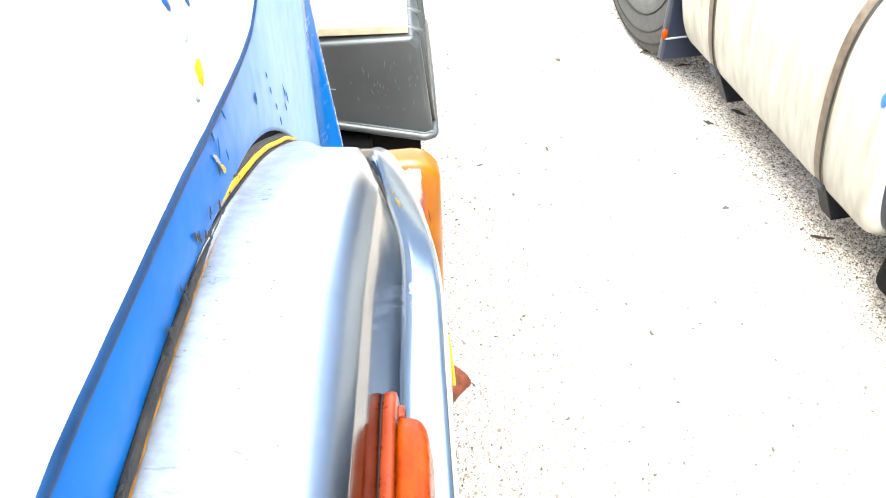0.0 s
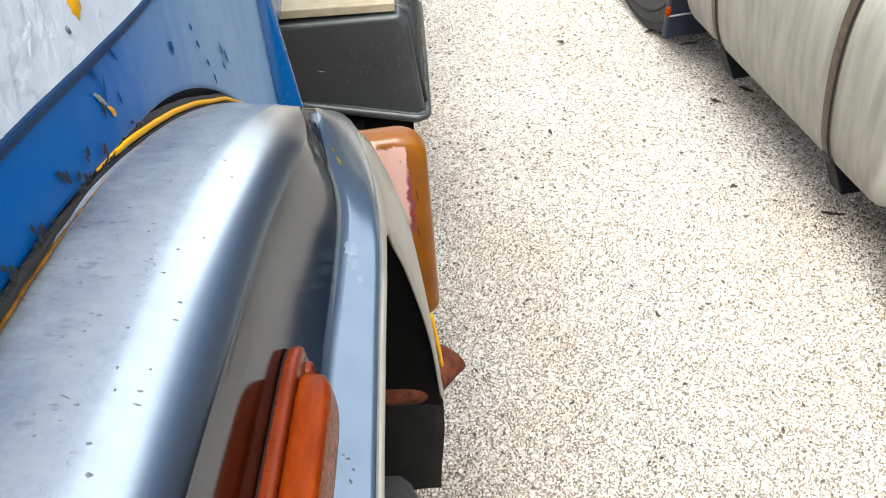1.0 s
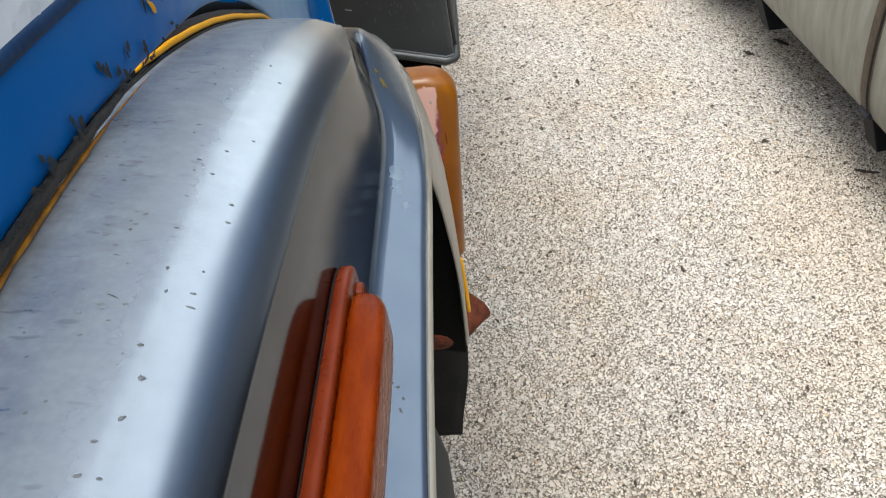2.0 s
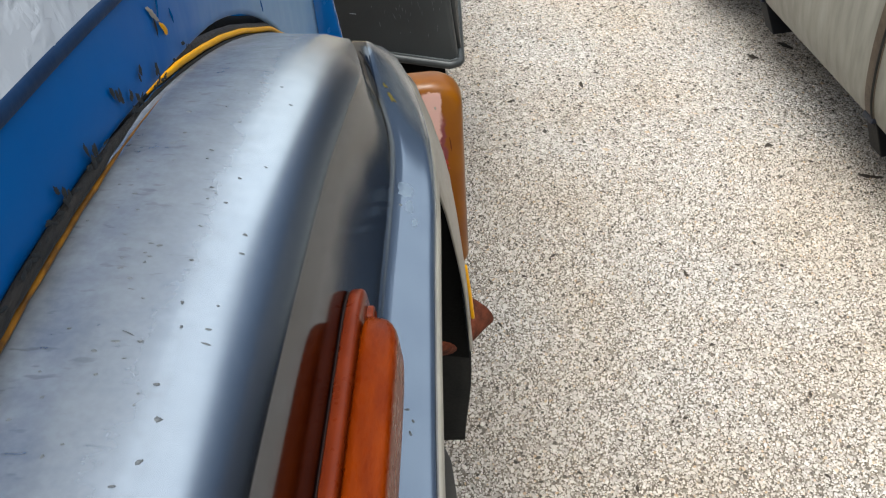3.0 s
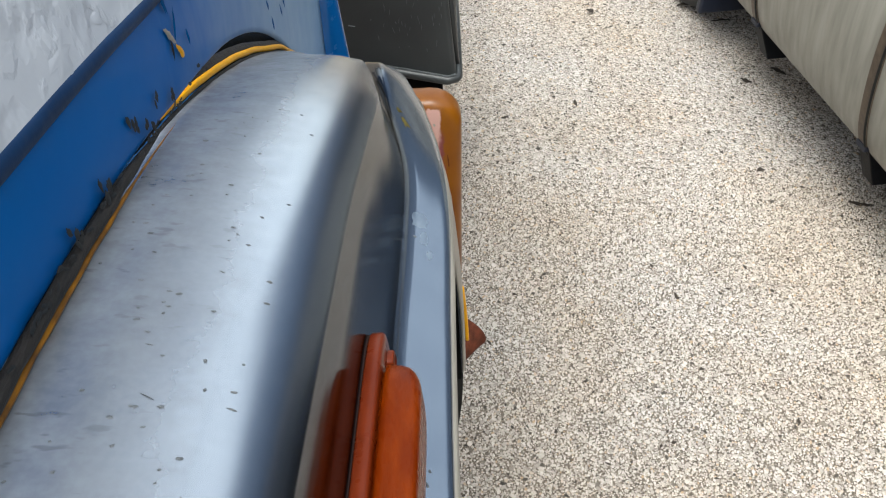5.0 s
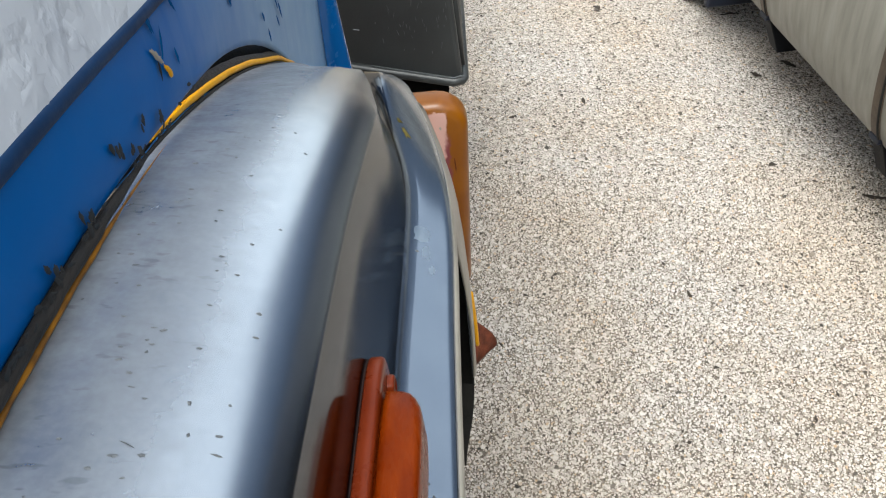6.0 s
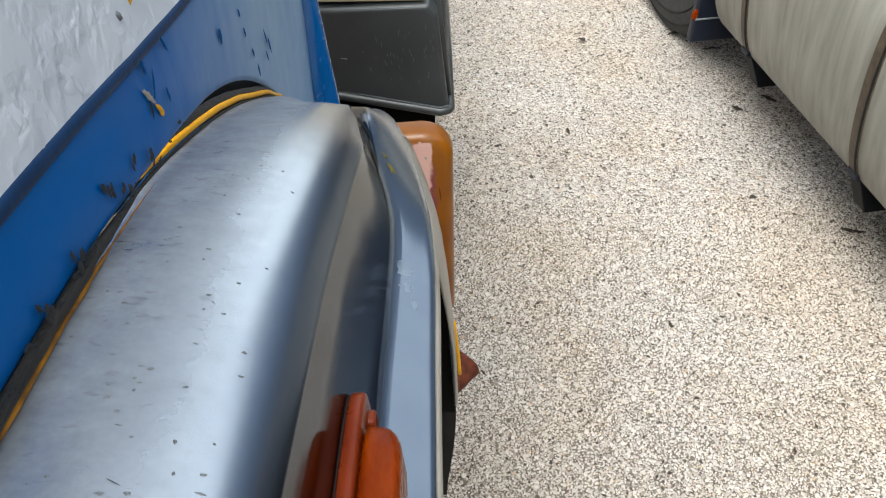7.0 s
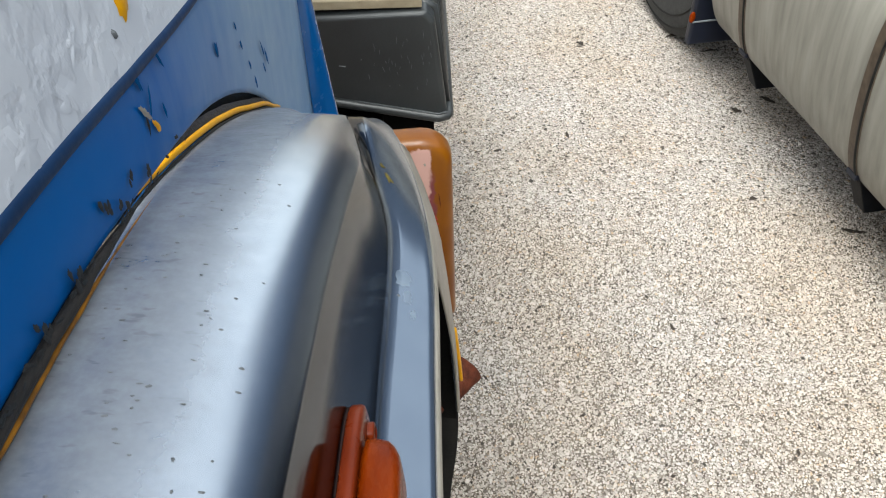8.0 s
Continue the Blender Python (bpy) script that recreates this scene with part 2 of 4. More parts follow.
def gravel_material(name, island):
    m = bpy.data.materials.new(name)
    m.use_nodes = True
    nt = m.node_tree
    n, l = nt.nodes, nt.links
    bsdf = n["Principled BSDF"]
    geo = n.new("ShaderNodeNewGeometry")
    tc = n.new("ShaderNodeTexCoord")
    ramp = n.new("ShaderNodeValToRGB")
    cr = ramp.color_ramp
    stops = ((0.0, (58, 54, 49)), (0.06, (116, 110, 101)), (0.18, (173, 167, 158)), (0.5, (200, 195, 188)),
             (0.72, (213, 208, 199)), (0.92, (228, 224, 217)), (1.0, (190, 166, 136)))
    while len(cr.elements) < len(stops):
        cr.elements.new(0.5)
    for e, (p, c) in zip(cr.elements, stops):
        e.position, e.color = p, tuple(k * v for k, v in zip((0.765, 0.76, 0.79), lin(*c)[:3])) + (1.0,)
    patch = n.new("ShaderNodeTexNoise")
    patch.inputs["Scale"].default_value, patch.inputs["Detail"].default_value = 2.2, 4.0
    l.new(tc.outputs["Object"], patch.inputs["Vector"])
    if island:
        l.new(geo.outputs["Random Per Island"], ramp.inputs[0])
    else:
        v = n.new("ShaderNodeTexVoronoi")
        v.inputs["Scale"].default_value = 110
        l.new(tc.outputs["Object"], v.inputs["Vector"])
        l.new(v.outputs["Color"], ramp.inputs[0])
        bp = n.new("ShaderNodeBump")
        bp.inputs["Distance"].default_value = 0.004
        bp.invert = True
        l.new(v.outputs["Distance"], bp.inputs["Height"])
        l.new(bp.outputs[0], bsdf.inputs["Normal"])
    grain = n.new("ShaderNodeTexNoise")
    grain.inputs["Scale"].default_value, grain.inputs["Detail"].default_value = 500.0, 3.0
    l.new(tc.outputs["Object"], grain.inputs["Vector"])
    mix = n.new("ShaderNodeMixRGB")
    mix.blend_type = "MULTIPLY"
    pr = n.new("ShaderNodeValToRGB")
    pr.color_ramp.elements[0].position, pr.color_ramp.elements[1].position = 0.35, 0.62
    pr.color_ramp.elements[0].color, pr.color_ramp.elements[1].color = lin(251, 243, 234), lin(255, 253, 252)
    l.new(patch.outputs[0], pr.inputs[0])
    mix.inputs[0].default_value = 1.0
    l.new(ramp.outputs[0], mix.inputs[1])
    l.new(pr.outputs[0], mix.inputs[2])
    mix2 = n.new("ShaderNodeMixRGB")
    mix2.blend_type = "MULTIPLY"
    mix2.inputs[0].default_value = 0.65
    gr = n.new("ShaderNodeValToRGB")
    gr.color_ramp.elements[0].position, gr.color_ramp.elements[1].position = 0.3, 0.7
    gr.color_ramp.elements[0].color = (0.62, 0.6, 0.56, 1)
    l.new(grain.outputs[0], gr.inputs[0])
    l.new(mix.outputs[0], mix2.inputs[1])
    l.new(gr.outputs[0], mix2.inputs[2])
    if island:
        l.new(mix2.outputs[0], bsdf.inputs["Base Color"])
    else:
        fines = n.new("ShaderNodeMixRGB")
        fines.blend_type = "MULTIPLY"
        fines.inputs[0].default_value = 1.0
        fines.inputs[2].default_value = lin(158, 151, 142)
        l.new(mix2.outputs[0], fines.inputs[1])
        l.new(fines.outputs[0], bsdf.inputs["Base Color"])
    bsdf.inputs["Roughness"].default_value = 0.85
    return m


STONE = gravel_material("gravel_stone", True)
GRIT = gravel_material("gravel_grit", False)


# ---- builders ----
def mesh_of(name, verts, faces, mat, smooth=True):
    me = bpy.data.meshes.new(name)
    me.from_pydata([tuple(v) for v in verts], [], faces)
    me.materials.append(mat)
    if smooth:
        me.polygons.foreach_set("use_smooth", [True] * len(me.polygons))
    me.update()
    return me


def sheet(name, verts, faces, mat, parent, label="", smooth=True, thick=0.0, bevel=0.0, flip=False):
    """One mesh object under a thing or a part."""
    if flip:
        faces = [f[::-1] for f in faces]
    ob = new(name, mesh_of(name, verts, faces, mat, smooth))
    ob.parent = parent
    if label:
        tagged(ob, label)
    if thick:
        mod = ob.modifiers.new("thickness", "SOLIDIFY")
        mod.thickness, mod.offset = thick, -1.0
    if bevel:
        mod = ob.modifiers.new("edges", "BEVEL")
        mod.width, mod.segments, mod.limit_method = bevel, 2, "ANGLE"
    return ob


def part(name, bm, mat, parent, label="", smooth=False):
    me = bpy.data.meshes.new(name)
    bmesh.ops.recalc_face_normals(bm, faces=bm.faces)
    bm.to_mesh(me)
    bm.free()
    me.materials.append(mat)
    if smooth:
        me.polygons.foreach_set("use_smooth", [True] * len(me.polygons))
    ob = new(name, me)
    ob.parent = parent
    if label:
        tagged(ob, label)
    return ob


def thing(name, label, category, at=(0, 0, 0), kind=""):
    return tagged(new(name), label, category, kind=kind) if at == (0, 0, 0) else tagged(placed(new(name), at), label, category, kind=kind)


def placed(ob, at):
    ob.location = at
    return ob


def grid_faces(rows, cols, wrap=False):
    out = []
    for i in range(rows - 1):
        for j in range(cols if wrap else cols - 1):
            k = (j + 1) % cols
            out.append((i * cols + j, i * cols + k, (i + 1) * cols + k, (i + 1) * cols + j))
    return out


def ease(x, xs, ys):
    """Smooth curve through the given stations (Catmull-Rom)."""
    if x <= xs[0]:
        return ys[0] + (ys[1] - ys[0]) / (xs[1] - xs[0]) * (x - xs[0])
    if x >= xs[-1]:
        return ys[-1] + (ys[-1] - ys[-2]) / (xs[-1] - xs[-2]) * (x - xs[-1])
    i = max(k for k in range(len(xs) - 1) if xs[k] <= x)
    h = xs[i + 1] - xs[i]
    u = (x - xs[i]) / h

    def slope(k):
        a, b = max(k - 1, 0), min(k + 1, len(xs) - 1)
        return (ys[b] - ys[a]) / (xs[b] - xs[a])

    return ((2 * u**3 - 3 * u**2 + 1) * ys[i] + (u**3 - 2 * u**2 + u) * h * slope(i)
            + (-2 * u**3 + 3 * u**2) * ys[i + 1] + (u**3 - u**2) * h * slope(i + 1))


def rounded(points, steps=4):
    """A smooth line through 2D or 3D points."""
    p = [Vector(q) for q in points]
    out = []
    for i in range(len(p) - 1):
        a, b, c, d = p[max(i - 1, 0)], p[i], p[i + 1], p[min(i + 2, len(p) - 1)]
        for s in range(steps):
            u = s / steps
            out.append(0.5 * (2 * b + (c - a) * u + (2 * a - 5 * b + 4 * c - d) * u * u + (3 * b - a - 3 * c + d) * u**3))
    out.append(p[-1])
    return out


def tube(points, radius, sides=10, flat=1.0):
    """Verts and faces of a round or flattened bead along a 3D line."""
    verts = []
    for i, p in enumerate(points):
        t = (points[min(i + 1, len(points) - 1)] - points[max(i - 1, 0)]).normalized()
        a = t.cross(Vector((0, 0, 1))).normalized()
        b = a.cross(t)
        r = radius(i / (len(points) - 1)) if callable(radius) else radius
        for k in range(sides):
            w = 2 * math.pi * k / sides
            verts.append(p + a * math.cos(w) * r + b * math.sin(w) * r * flat)
    n = len(points)
    faces = grid_faces(n, sides, True)
    faces += [tuple(range(sides))[::-1], tuple(range((n - 1) * sides, n * sides))]
    return verts, faces


def block(x0, x1, y0, y1, z0, z1, bevel=0.0, segments=3):
    bm = bmesh.new()
    bmesh.ops.create_cube(bm, size=1.0)
    for v in bm.verts:
        v.co = Vector(((x0 + x1) / 2 + v.co.x * (x1 - x0), (y0 + y1) / 2 + v.co.y * (y1 - y0), (z0 + z1) / 2 + v.co.z * (z1 - z0)))
    if bevel:
        bmesh.ops.bevel(bm, geom=bm.edges[:], offset=bevel, segments=segments, affect="EDGES", profile=0.5)
    return bm


def turned(profile, sides=48, axis="x"):
    """A body of revolution: profile rows of (along, radius), round the given axis."""
    verts = []
    for a, r in profile:
        for k in range(sides):
            w = 2 * math.pi * k / sides
            verts.append((a, r * math.cos(w), r * math.sin(w)))
    faces = grid_faces(len(profile), sides, True)
    return verts, faces


# ---- ground ----
ground_span = 400.0
ground = new("ground", mesh_of("ground", [(-ground_span, -ground_span, 0), (ground_span, -ground_span, 0),
             (ground_span, ground_span, 0), (-ground_span, ground_span, 0)], [(0, 1, 2, 3)], GRIT, False))
tagged(ground, "pale cream gravel yard, loose and dry", "ground", kind="structure")

# ---- vintage truck: silver fender, blue and white hood ----
vintage_truck = thing("vintage_truck", "old truck with silver fender and flaking blue and white body", "truck")

CROWN_R, CROWN_Y, CROWN_Z = 1.22, -0.083, 1.476


def crown(y):
    return CROWN_Z - CROWN_R + math.sqrt(max(CROWN_R**2 - (y - CROWN_Y) ** 2, 0)) + swell(y)


def swell(y):
    return ease(y, (-0.5, 0.0, 0.1, 0.2, 0.3, 0.35, 0.40, 0.45, 0.50, 0.55, 0.60), (0.0, 0.001, 0.002, 0.0045, 0.0095, 0.0135, 0.0165, 0.0135, 0.0065, -0.001, -0.007))


def outward(y):
    """By how much the flange hangs at its outer edge, either side of its mean height."""
    return ease(y, (-0.5, 0.34, 0.38, 0.40, 0.43, 0.46, 0.50, 0.55, 0.60), (0.006, 0.006, 0.0064, 0.0078, 0.0128, 0.0205, 0.0262, 0.0172, 0.0072))


def ledge(y):
    """Height of the flange along the foot of the fender wall."""
    return ease(y, (-0.5, 0.0, 0.1, 0.2, 0.3, 0.36, 0.40, 0.45, 0.50, 0.55, 0.60), (1.385, 1.335, 1.322, 1.311, 1.306, 1.3045, 1.3048, 1.3060, 1.3012, 1.2787, 1.2512))


def rise(y):
    """Swell of the crown towards the seam."""
    return ease(y, (-0.5, 0.0, 0.1, 0.2, 0.3, 0.38, 0.45, 0.50, 0.55, 0.60), (0.0, 0.0, 0.004, 0.009, 0.013, 0.0145, 0.0125, 0.010, 0.006, 0.0))


def x_seam(y):
    return ease(y, (-0.5, 0.0, 0.1, 0.2, 0.3, 0.38, 0.45, 0.50, 0.55, 0.60), (-0.120, -0.116, -0.1125, -0.110, -0.109, -0.1055, -0.1045, -0.102, -0.102, -0.105))


def x_crown(y):
    """Line along the rounded shoulder where it starts to fall."""
    return ease(y, (-0.5, 0.0, 0.2, 0.28, 0.35, 0.40, 0.45, 0.50, 0.55, 0.60), (-0.043, -0.043, -0.042, -0.0405, -0.0372, -0.0365, -0.0400, -0.0480, -0.0570, -0.064))


def x_crease(y):
    return ease(y, (-0.5, 0.0, 0.12, 0.2, 0.28, 0.34, 0.40, 0.44, 0.48, 0.52, 0.56, 0.60), (-0.023, -0.0215, -0.0190, -0.0168, -0.0148, -0.0120, -0.0108, -0.0172, -0.0240, -0.0297, -0.0357, -0.0418))


def x_edge(y):
    return ease(y, (-0.5, 0.0, 0.1, 0.2, 0.3, 0.38, 0.44, 0.50, 0.56, 0.60), (0.012, 0.0125, 0.0125, 0.0122, 0.0133, 0.0145, 0.0115, 0.0045, -0.006, -0.012))


def x_panel(y):
    return ease(y, (-0.5, 0.0, 0.45, 0.6, 0.68), (-0.085, -0.097, -0.100, -0.098, -0.092))


REAR = ((0.625, 1.215, -0.009), (0.64, 1.195, -0.004), (0.67, 1.128, 0.009), (0.70, 1.026, 0.025), (0.73, 0.853, 0.037), (0.752, 0.680, 0.0455), (0.80, 0.560, 0.0495))
SHOULDER = ((-0.062, 0.0), (-0.055, 0.0020), (-0.049, 0.0044), (-0.043, 0.0078), (-0.0375, 0.0122), (-0.033, 0.0173), (-0.0301, 0.0213), (-0.0294, 0.0236), (-0.0286, 0.0270), (-0.0274, 0.0326), (-0.0262, 0.039))


def fender_section(y):
    s, k, e, f, l = x_seam(y), x_crown(y), x_crease(y), x_edge(y), ledge(y)
    z, b = crown(y), rise(y) - swell(y)
    tilt = outward(y)
    wall = max(z - l - tilt, 0.0025)
    bulge = ease(y, (-0.5, 0.42, 0.46, 0.50, 0.55, 0.60), (0.0, 0.0, 0.001, 0.004, 0.010, 0.009))
    g = min(1.0, 0.62 * wall / 0.039)
    w = e - ease(y, (-0.5, 0.25, 0.36, 0.42, 0.46, 0.50, 0.60), (0.0105, 0.0105, 0.0108, 0.0102, 0.0105, 0.0130, 0.013))
    f0 = 0.039 * g / wall
    wide = (w - k) / 0.0168
    row = [(s, y, z + b - 0.004), (s + 0.004, y, z + b + 0.0015), (s + 0.014, y, z + b + 0.0015)]
    x4 = w + (-0.062 + 0.0262) * wide
    flat = w - 0.018

    def swell_at(x):
        return b * max(0.0, (flat - x) / (flat - s - 0.014)) ** 1.8

    mid = (s + 0.014 + x4) / 2
    row.append((mid, y, z + swell_at(mid) + 0.0022 * g))
    row += [(w + (x + 0.0262) * wide, y, z - d * g + swell_at(w + (x + 0.0262) * wide)) for x, d in SHOULDER]
    row += [(w + u * (e - w), y, z - (f0 + (1 - f0) * v) * wall) for u, v in ((0.15, 0.17), (0.38, 0.43), (0.63, 0.70))]
    top, low = l + tilt, l - tilt
    corner = Vector((e, y, top))
    above = Vector(row[-1])
    outer = [Vector((e + u * (f - e), y, top + u * (low - top) + bulge * math.sin(math.pi * u) + 0.0008 * u)) for u in (0.27, 0.45, 0.65, 0.85)]
    a = corner.lerp(above, min(0.75, 0.008 / max((above - corner).length, 1e-6)))
    c = corner.lerp(outer[0], min(0.75, 0.0055 / (outer[0] - corner).length))
    row += [a, a * 0.25 + corner * 0.5 + c * 0.25, c] + outer
    row += [(f - 0.0016, y, low + 0.0006), (f - 0.0004, y, low - 0.0014), (f, y, low - 0.0065)]
    return rounded(row, 4)


fender_rows = [fender_section(-0.5 + 1.1 * i / 110) for i in range(111)]
for ry, rz, rx in REAR:
    last = fender_rows[110]
    span = last[-1].x - last[0].x
    for_row = []
    for p in last:
        u = (p.x - last[0].x) / span
        for_row.append(Vector((-0.113 + u * (rx + 0.113), ry - 0.012 * (1 - u), rz + 0.030 * (1 - u**2.2))))
    fender_rows.append(for_row)
cols = len(fender_rows[0])
fender = sheet("front_fender", [p for r in fender_rows for p in r], grid_faces(len(fender_rows), cols), SILVER, vintage_truck,
               "silver-blue painted steel front fender, dusty and pitted on top")
# dust lies on the top and thins out over the shoulder
fender.data.materials.append(DUSTED)
fender.data.materials.append(LEDGE)
for i in range(len(fender_rows) - 1):
    for j in range(42):
        fender.data.polygons[i * (cols - 1) + j].material_index = 1
    for j in range(73, cols - 1):
        fender.data.polygons[i * (cols - 1) + j].material_index = 2

# outer side plate of the fender, round the wheel opening
OPENING = ((-0.5, 1.355, 0.011), (0.0, 1.312, 0.0115), (0.2, 1.289, 0.0115), (0.3, 1.280, 0.0125), (0.36, 1.274, 0.0135), (0.42, 1.257, 0.0135), (0.46, 1.235, 0.0135),
           (0.49, 1.209, 0.0138), (0.516, 1.171, 0.015), (0.545, 1.125, 0.019), (0.57, 1.079, 0.023), (0.605, 1.010, 0.028), (0.645, 0.925, 0.034),
           (0.69, 0.810, 0.041), (0.742, 0.650, 0.0465), (0.798, 0.556, 0.0490))
RIM = tuple((y, ledge(y) - outward(y) - 0.0066, x_edge(y)) for y in (-0.5, 0.0, 0.2, 0.3, 0.36, 0.41, 0.45, 0.50, 0.56)) + REAR
rim_line = rounded([(x, y, z) for y, z, x in RIM], 5)
open_line = rounded([(x, y, z) for y, z, x in OPENING], 5)
skirt_verts = []
for a, b in zip(rim_line, open_line):
    for k in range(5):
        q = a.lerp(b, k / 4)
        q.x += 0.003 * math.sin(math.pi * k / 4)
        skirt_verts.append(q)
sheet("fender_side", skirt_verts, grid_faces(len(rim_line), 5), PRIMER, vintage_truck, "dirty cream fender side round the wheel opening", thick=0.002)
fold = []
for row in fender_rows:
    lip = row[-1]
    if 0.36 < lip.y < 0.79:
        mate = min(rim_line, key=lambda q: abs(q.y - lip.y))
        fold += [lip, lip.lerp(Vector((mate.x, lip.y, mate.z)), 0.5) + Vector((0.0006, 0, 0.0004)), Vector((mate.x, lip.y, mate.z - 0.001))]
sheet("rim_fold", fold, grid_faces(len(fold) // 3, 3), PRIMER, vintage_truck, "folded seam where the fender meets its side", thick=0.001)
v, fc = tube([p + Vector((-0.001, 0, 0)) for p in open_line], 0.0016, 8)
sheet("opening_lip", v, fc, PRIMER, vintage_truck, "cream rolled edge of the wheel opening")
v, fc = tube(rounded([(0.041, 0.738, 0.83), (0.047, 0.745, 0.76), (0.051, 0.752, 0.70)], 6), 0.003, 8)
sheet("yellow_edge", v, fc, YELLOW, vintage_truck, "yellow painted rear edge of fender")

# seam between fender and hood: rubber bead with yellow paint
seam = [Vector((x_seam(y) - 0.0025, y, crown(y) - swell(y) + rise(y) + 0.0048 + 0.002 * noise.noise(Vector((0, y * 30, 0))))) for y in [-0.5 + 1.1 * i / 110 for i in range(111)]]
v, fc = tube(seam, lambda u: 0.0048 + 0.0006 * noise.noise(Vector((u * 60, 1, 0))), 10)
sheet("seam_bead", v, fc, BEAD, vintage_truck, "grimy rubber bead along the fender seam")
foot = [Vector((x_panel(y), y, crown(y) - swell(y) + rise(y))) for y in [-0.3 + 0.60 * i / 80 for i in range(81)]]
v, fc = tube([p + Vector((-0.0006, 0, 0.0076)) for p in foot], lambda u: 0.0024 * min(1, 8 * (1 - u)) + 0.0006 * noise.noise(Vector((u * 50, 2, 0))), 10)
sheet("foot_bead", v, fc, BEAD, vintage_truck, "crumbling dark bead under the foot of the hood")
v, fc = tube([p + Vector((-0.0004, 0, 0.0031)) for p in foot], lambda u: 0.0011 * min(1, 6 * (1 - u)) + 0.0004 * noise.noise(Vector((u * 40, 0, 0))), 8)
sheet("yellow_strip", v, fc, DIRTYYELLOW, vintage_truck, "thin strip of yellow paint on the bead")
strip = [p + Vector((0.0046, 0, 0.0002)) for p in seam if p.y > 0.295]
v, fc = tube(strip, lambda u: 0.0018 * min(1, 0.6 + 3 * u, 0.5 + 3 * (1 - u)) + 0.0003 * noise.noise(Vector((u * 30, 7, 0))), 10)
sheet("yellow_bead", v, fc, YELLOW, vintage_truck, "yellow painted end of the fender bead")
liner = [(p.x - 0.004, p.y - 0.010, p.z - 0.014) for r in fender_rows for p in r[::4]]
sheet("wheel_liner", liner, grid_faces(len(fender_rows), len(fender_rows[0][::4])), DARK, vintage_truck, "black coated inside of the fender")
# thin dark tube paints the shadow line between bead and fender
v, fc = tube([p + Vector((0.0058, 0, -0.0034)) for p in seam], lambda u: 0.0011 + 0.0004 * noise.noise(Vector((u * 80, 3, 0))), 8)
sheet("shade_line", v, fc, GRIMESHADE, vintage_truck, "dark line painting the shadow between bead and fender")
# near-black tube stands in for the shade of the open gap
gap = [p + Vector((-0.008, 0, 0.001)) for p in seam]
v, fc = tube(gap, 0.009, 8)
sheet("seam_shadow_strip", v, fc, DARK, vintage_truck, "black strip added for the shade in the gap behind the seam")
sheet("inner_fender", [(-0.15, y, z) for y in (-0.6, 1.0) for z in (0.35, 1.46 if y < 0 else 1.2)], [(0, 1, 3, 2)], DARK, vintage_truck, "dark inner wheel housing", thick=0.004)


# hood side: blue below, white above, navy moulding between
def z_low(y):
    return crown(y) - swell(y) + rise(y) + ease(y, (-0.5, 0.30, 0.36, 0.41, 0.46, 0.51, 0.55, 0.60, 0.66), (0.009, 0.009, 0.012, 0.016, 0.017, 0.014, 0.007, -0.010, -0.03))


def z_band(y):
    return ease(y, (-0.5, 0.09, 0.187, 0.25, 0.32, 0.42, 0.47, 0.52, 0.62), (1.575, 1.525, 1.508, 1.496, 1.481, 1.462, 1.459, 1.474, 1.56))


ys = [-0.5 + 1.18 * i / 70 for i in range(71)]
panel = []
for y in ys:
    lo, hi, x = z_low(y), z_band(y), x_panel(y)
    panel += rounded([(x - 0.005, y, lo + 0.001), (x - 0.003, y, lo), (x - 0.001, y, lo + 0.004), (x + 0.0005, y, lo + 0.45 * (hi - lo)), (x, y, hi)], 3)
sheet("hood_side_panel", panel, grid_faces(len(ys), len(panel) // len(ys)), FADEDBLUE, vintage_truck, "blue hood side, chalky towards the cab, rust along the seam", thick=0.002, flip=True)
band = []
for y in ys:
    hi, x = z_band(y), x_panel(y)
    wide = ease(y, (-0.5, 0.1, 0.35, 0.5, 0.68), (0.0075, 0.007, 0.006, 0.005, 0.005))
    band += [Vector((x + o, y, hi - h * wide)) for o, h in ((0.0002, 1.0), (0.0012, 0.93), (0.0020, 0.75), (0.0022, 0.5), (0.0020, 0.25), (0.0012, 0.05), (0.0002, -0.05))]
sheet("moulding", band, grid_faces(len(ys), 7), NAVY, vintage_truck, "navy painted band along the hood", flip=True)
white = []
for y in ys:
    hi, x = z_band(y), x_panel(y)
    for k in range(12):
        u = k / 11
        white.append(Vector((x + 0.001 - 0.05 * u + 0.0004 * noise.noise(Vector((y * 40, u * 20, 3))), y, hi + 0.42 * u)))
sheet("hood_white_panel", white, grid_faces(len(ys), 12), WHITE, vintage_truck, "thick flaking white paint over the hood", flip=True)

# cowl corner, and behind it an unseen cab block that darkens the fender's reflection
corner = []
for z in [0.95 + 0.9 * i / 30 for i in range(31)]:
    lean = (1.32 - z) * 0.09
    corner += rounded([(-0.092 + 0 * lean, 0.675, z), (-0.089 + 0.5 * lean, 0.69, z), (-0.085 + lean, 0.70, z), (-0.086 + lean, 0.712, z), (-0.10 + lean, 0.73, z), (-0.14, 0.76, z)], 3)
sheet("cowl_corner", corner, grid_faces(31, len(corner) // 31), BLUE, vintage_truck, "rounded blue cowl corner")
part("cab", block(-1.7, -0.19, 0.80, 1.45, 0.95, 2.0, 0.05), BLUE, vintage_truck, "blue block for the unseen truck cab")
part("hood", block(-1.5, -0.40, -0.5, 0.74, 1.0, 1.86, 0.04), WHITE, vintage_truck, "white painted hood")

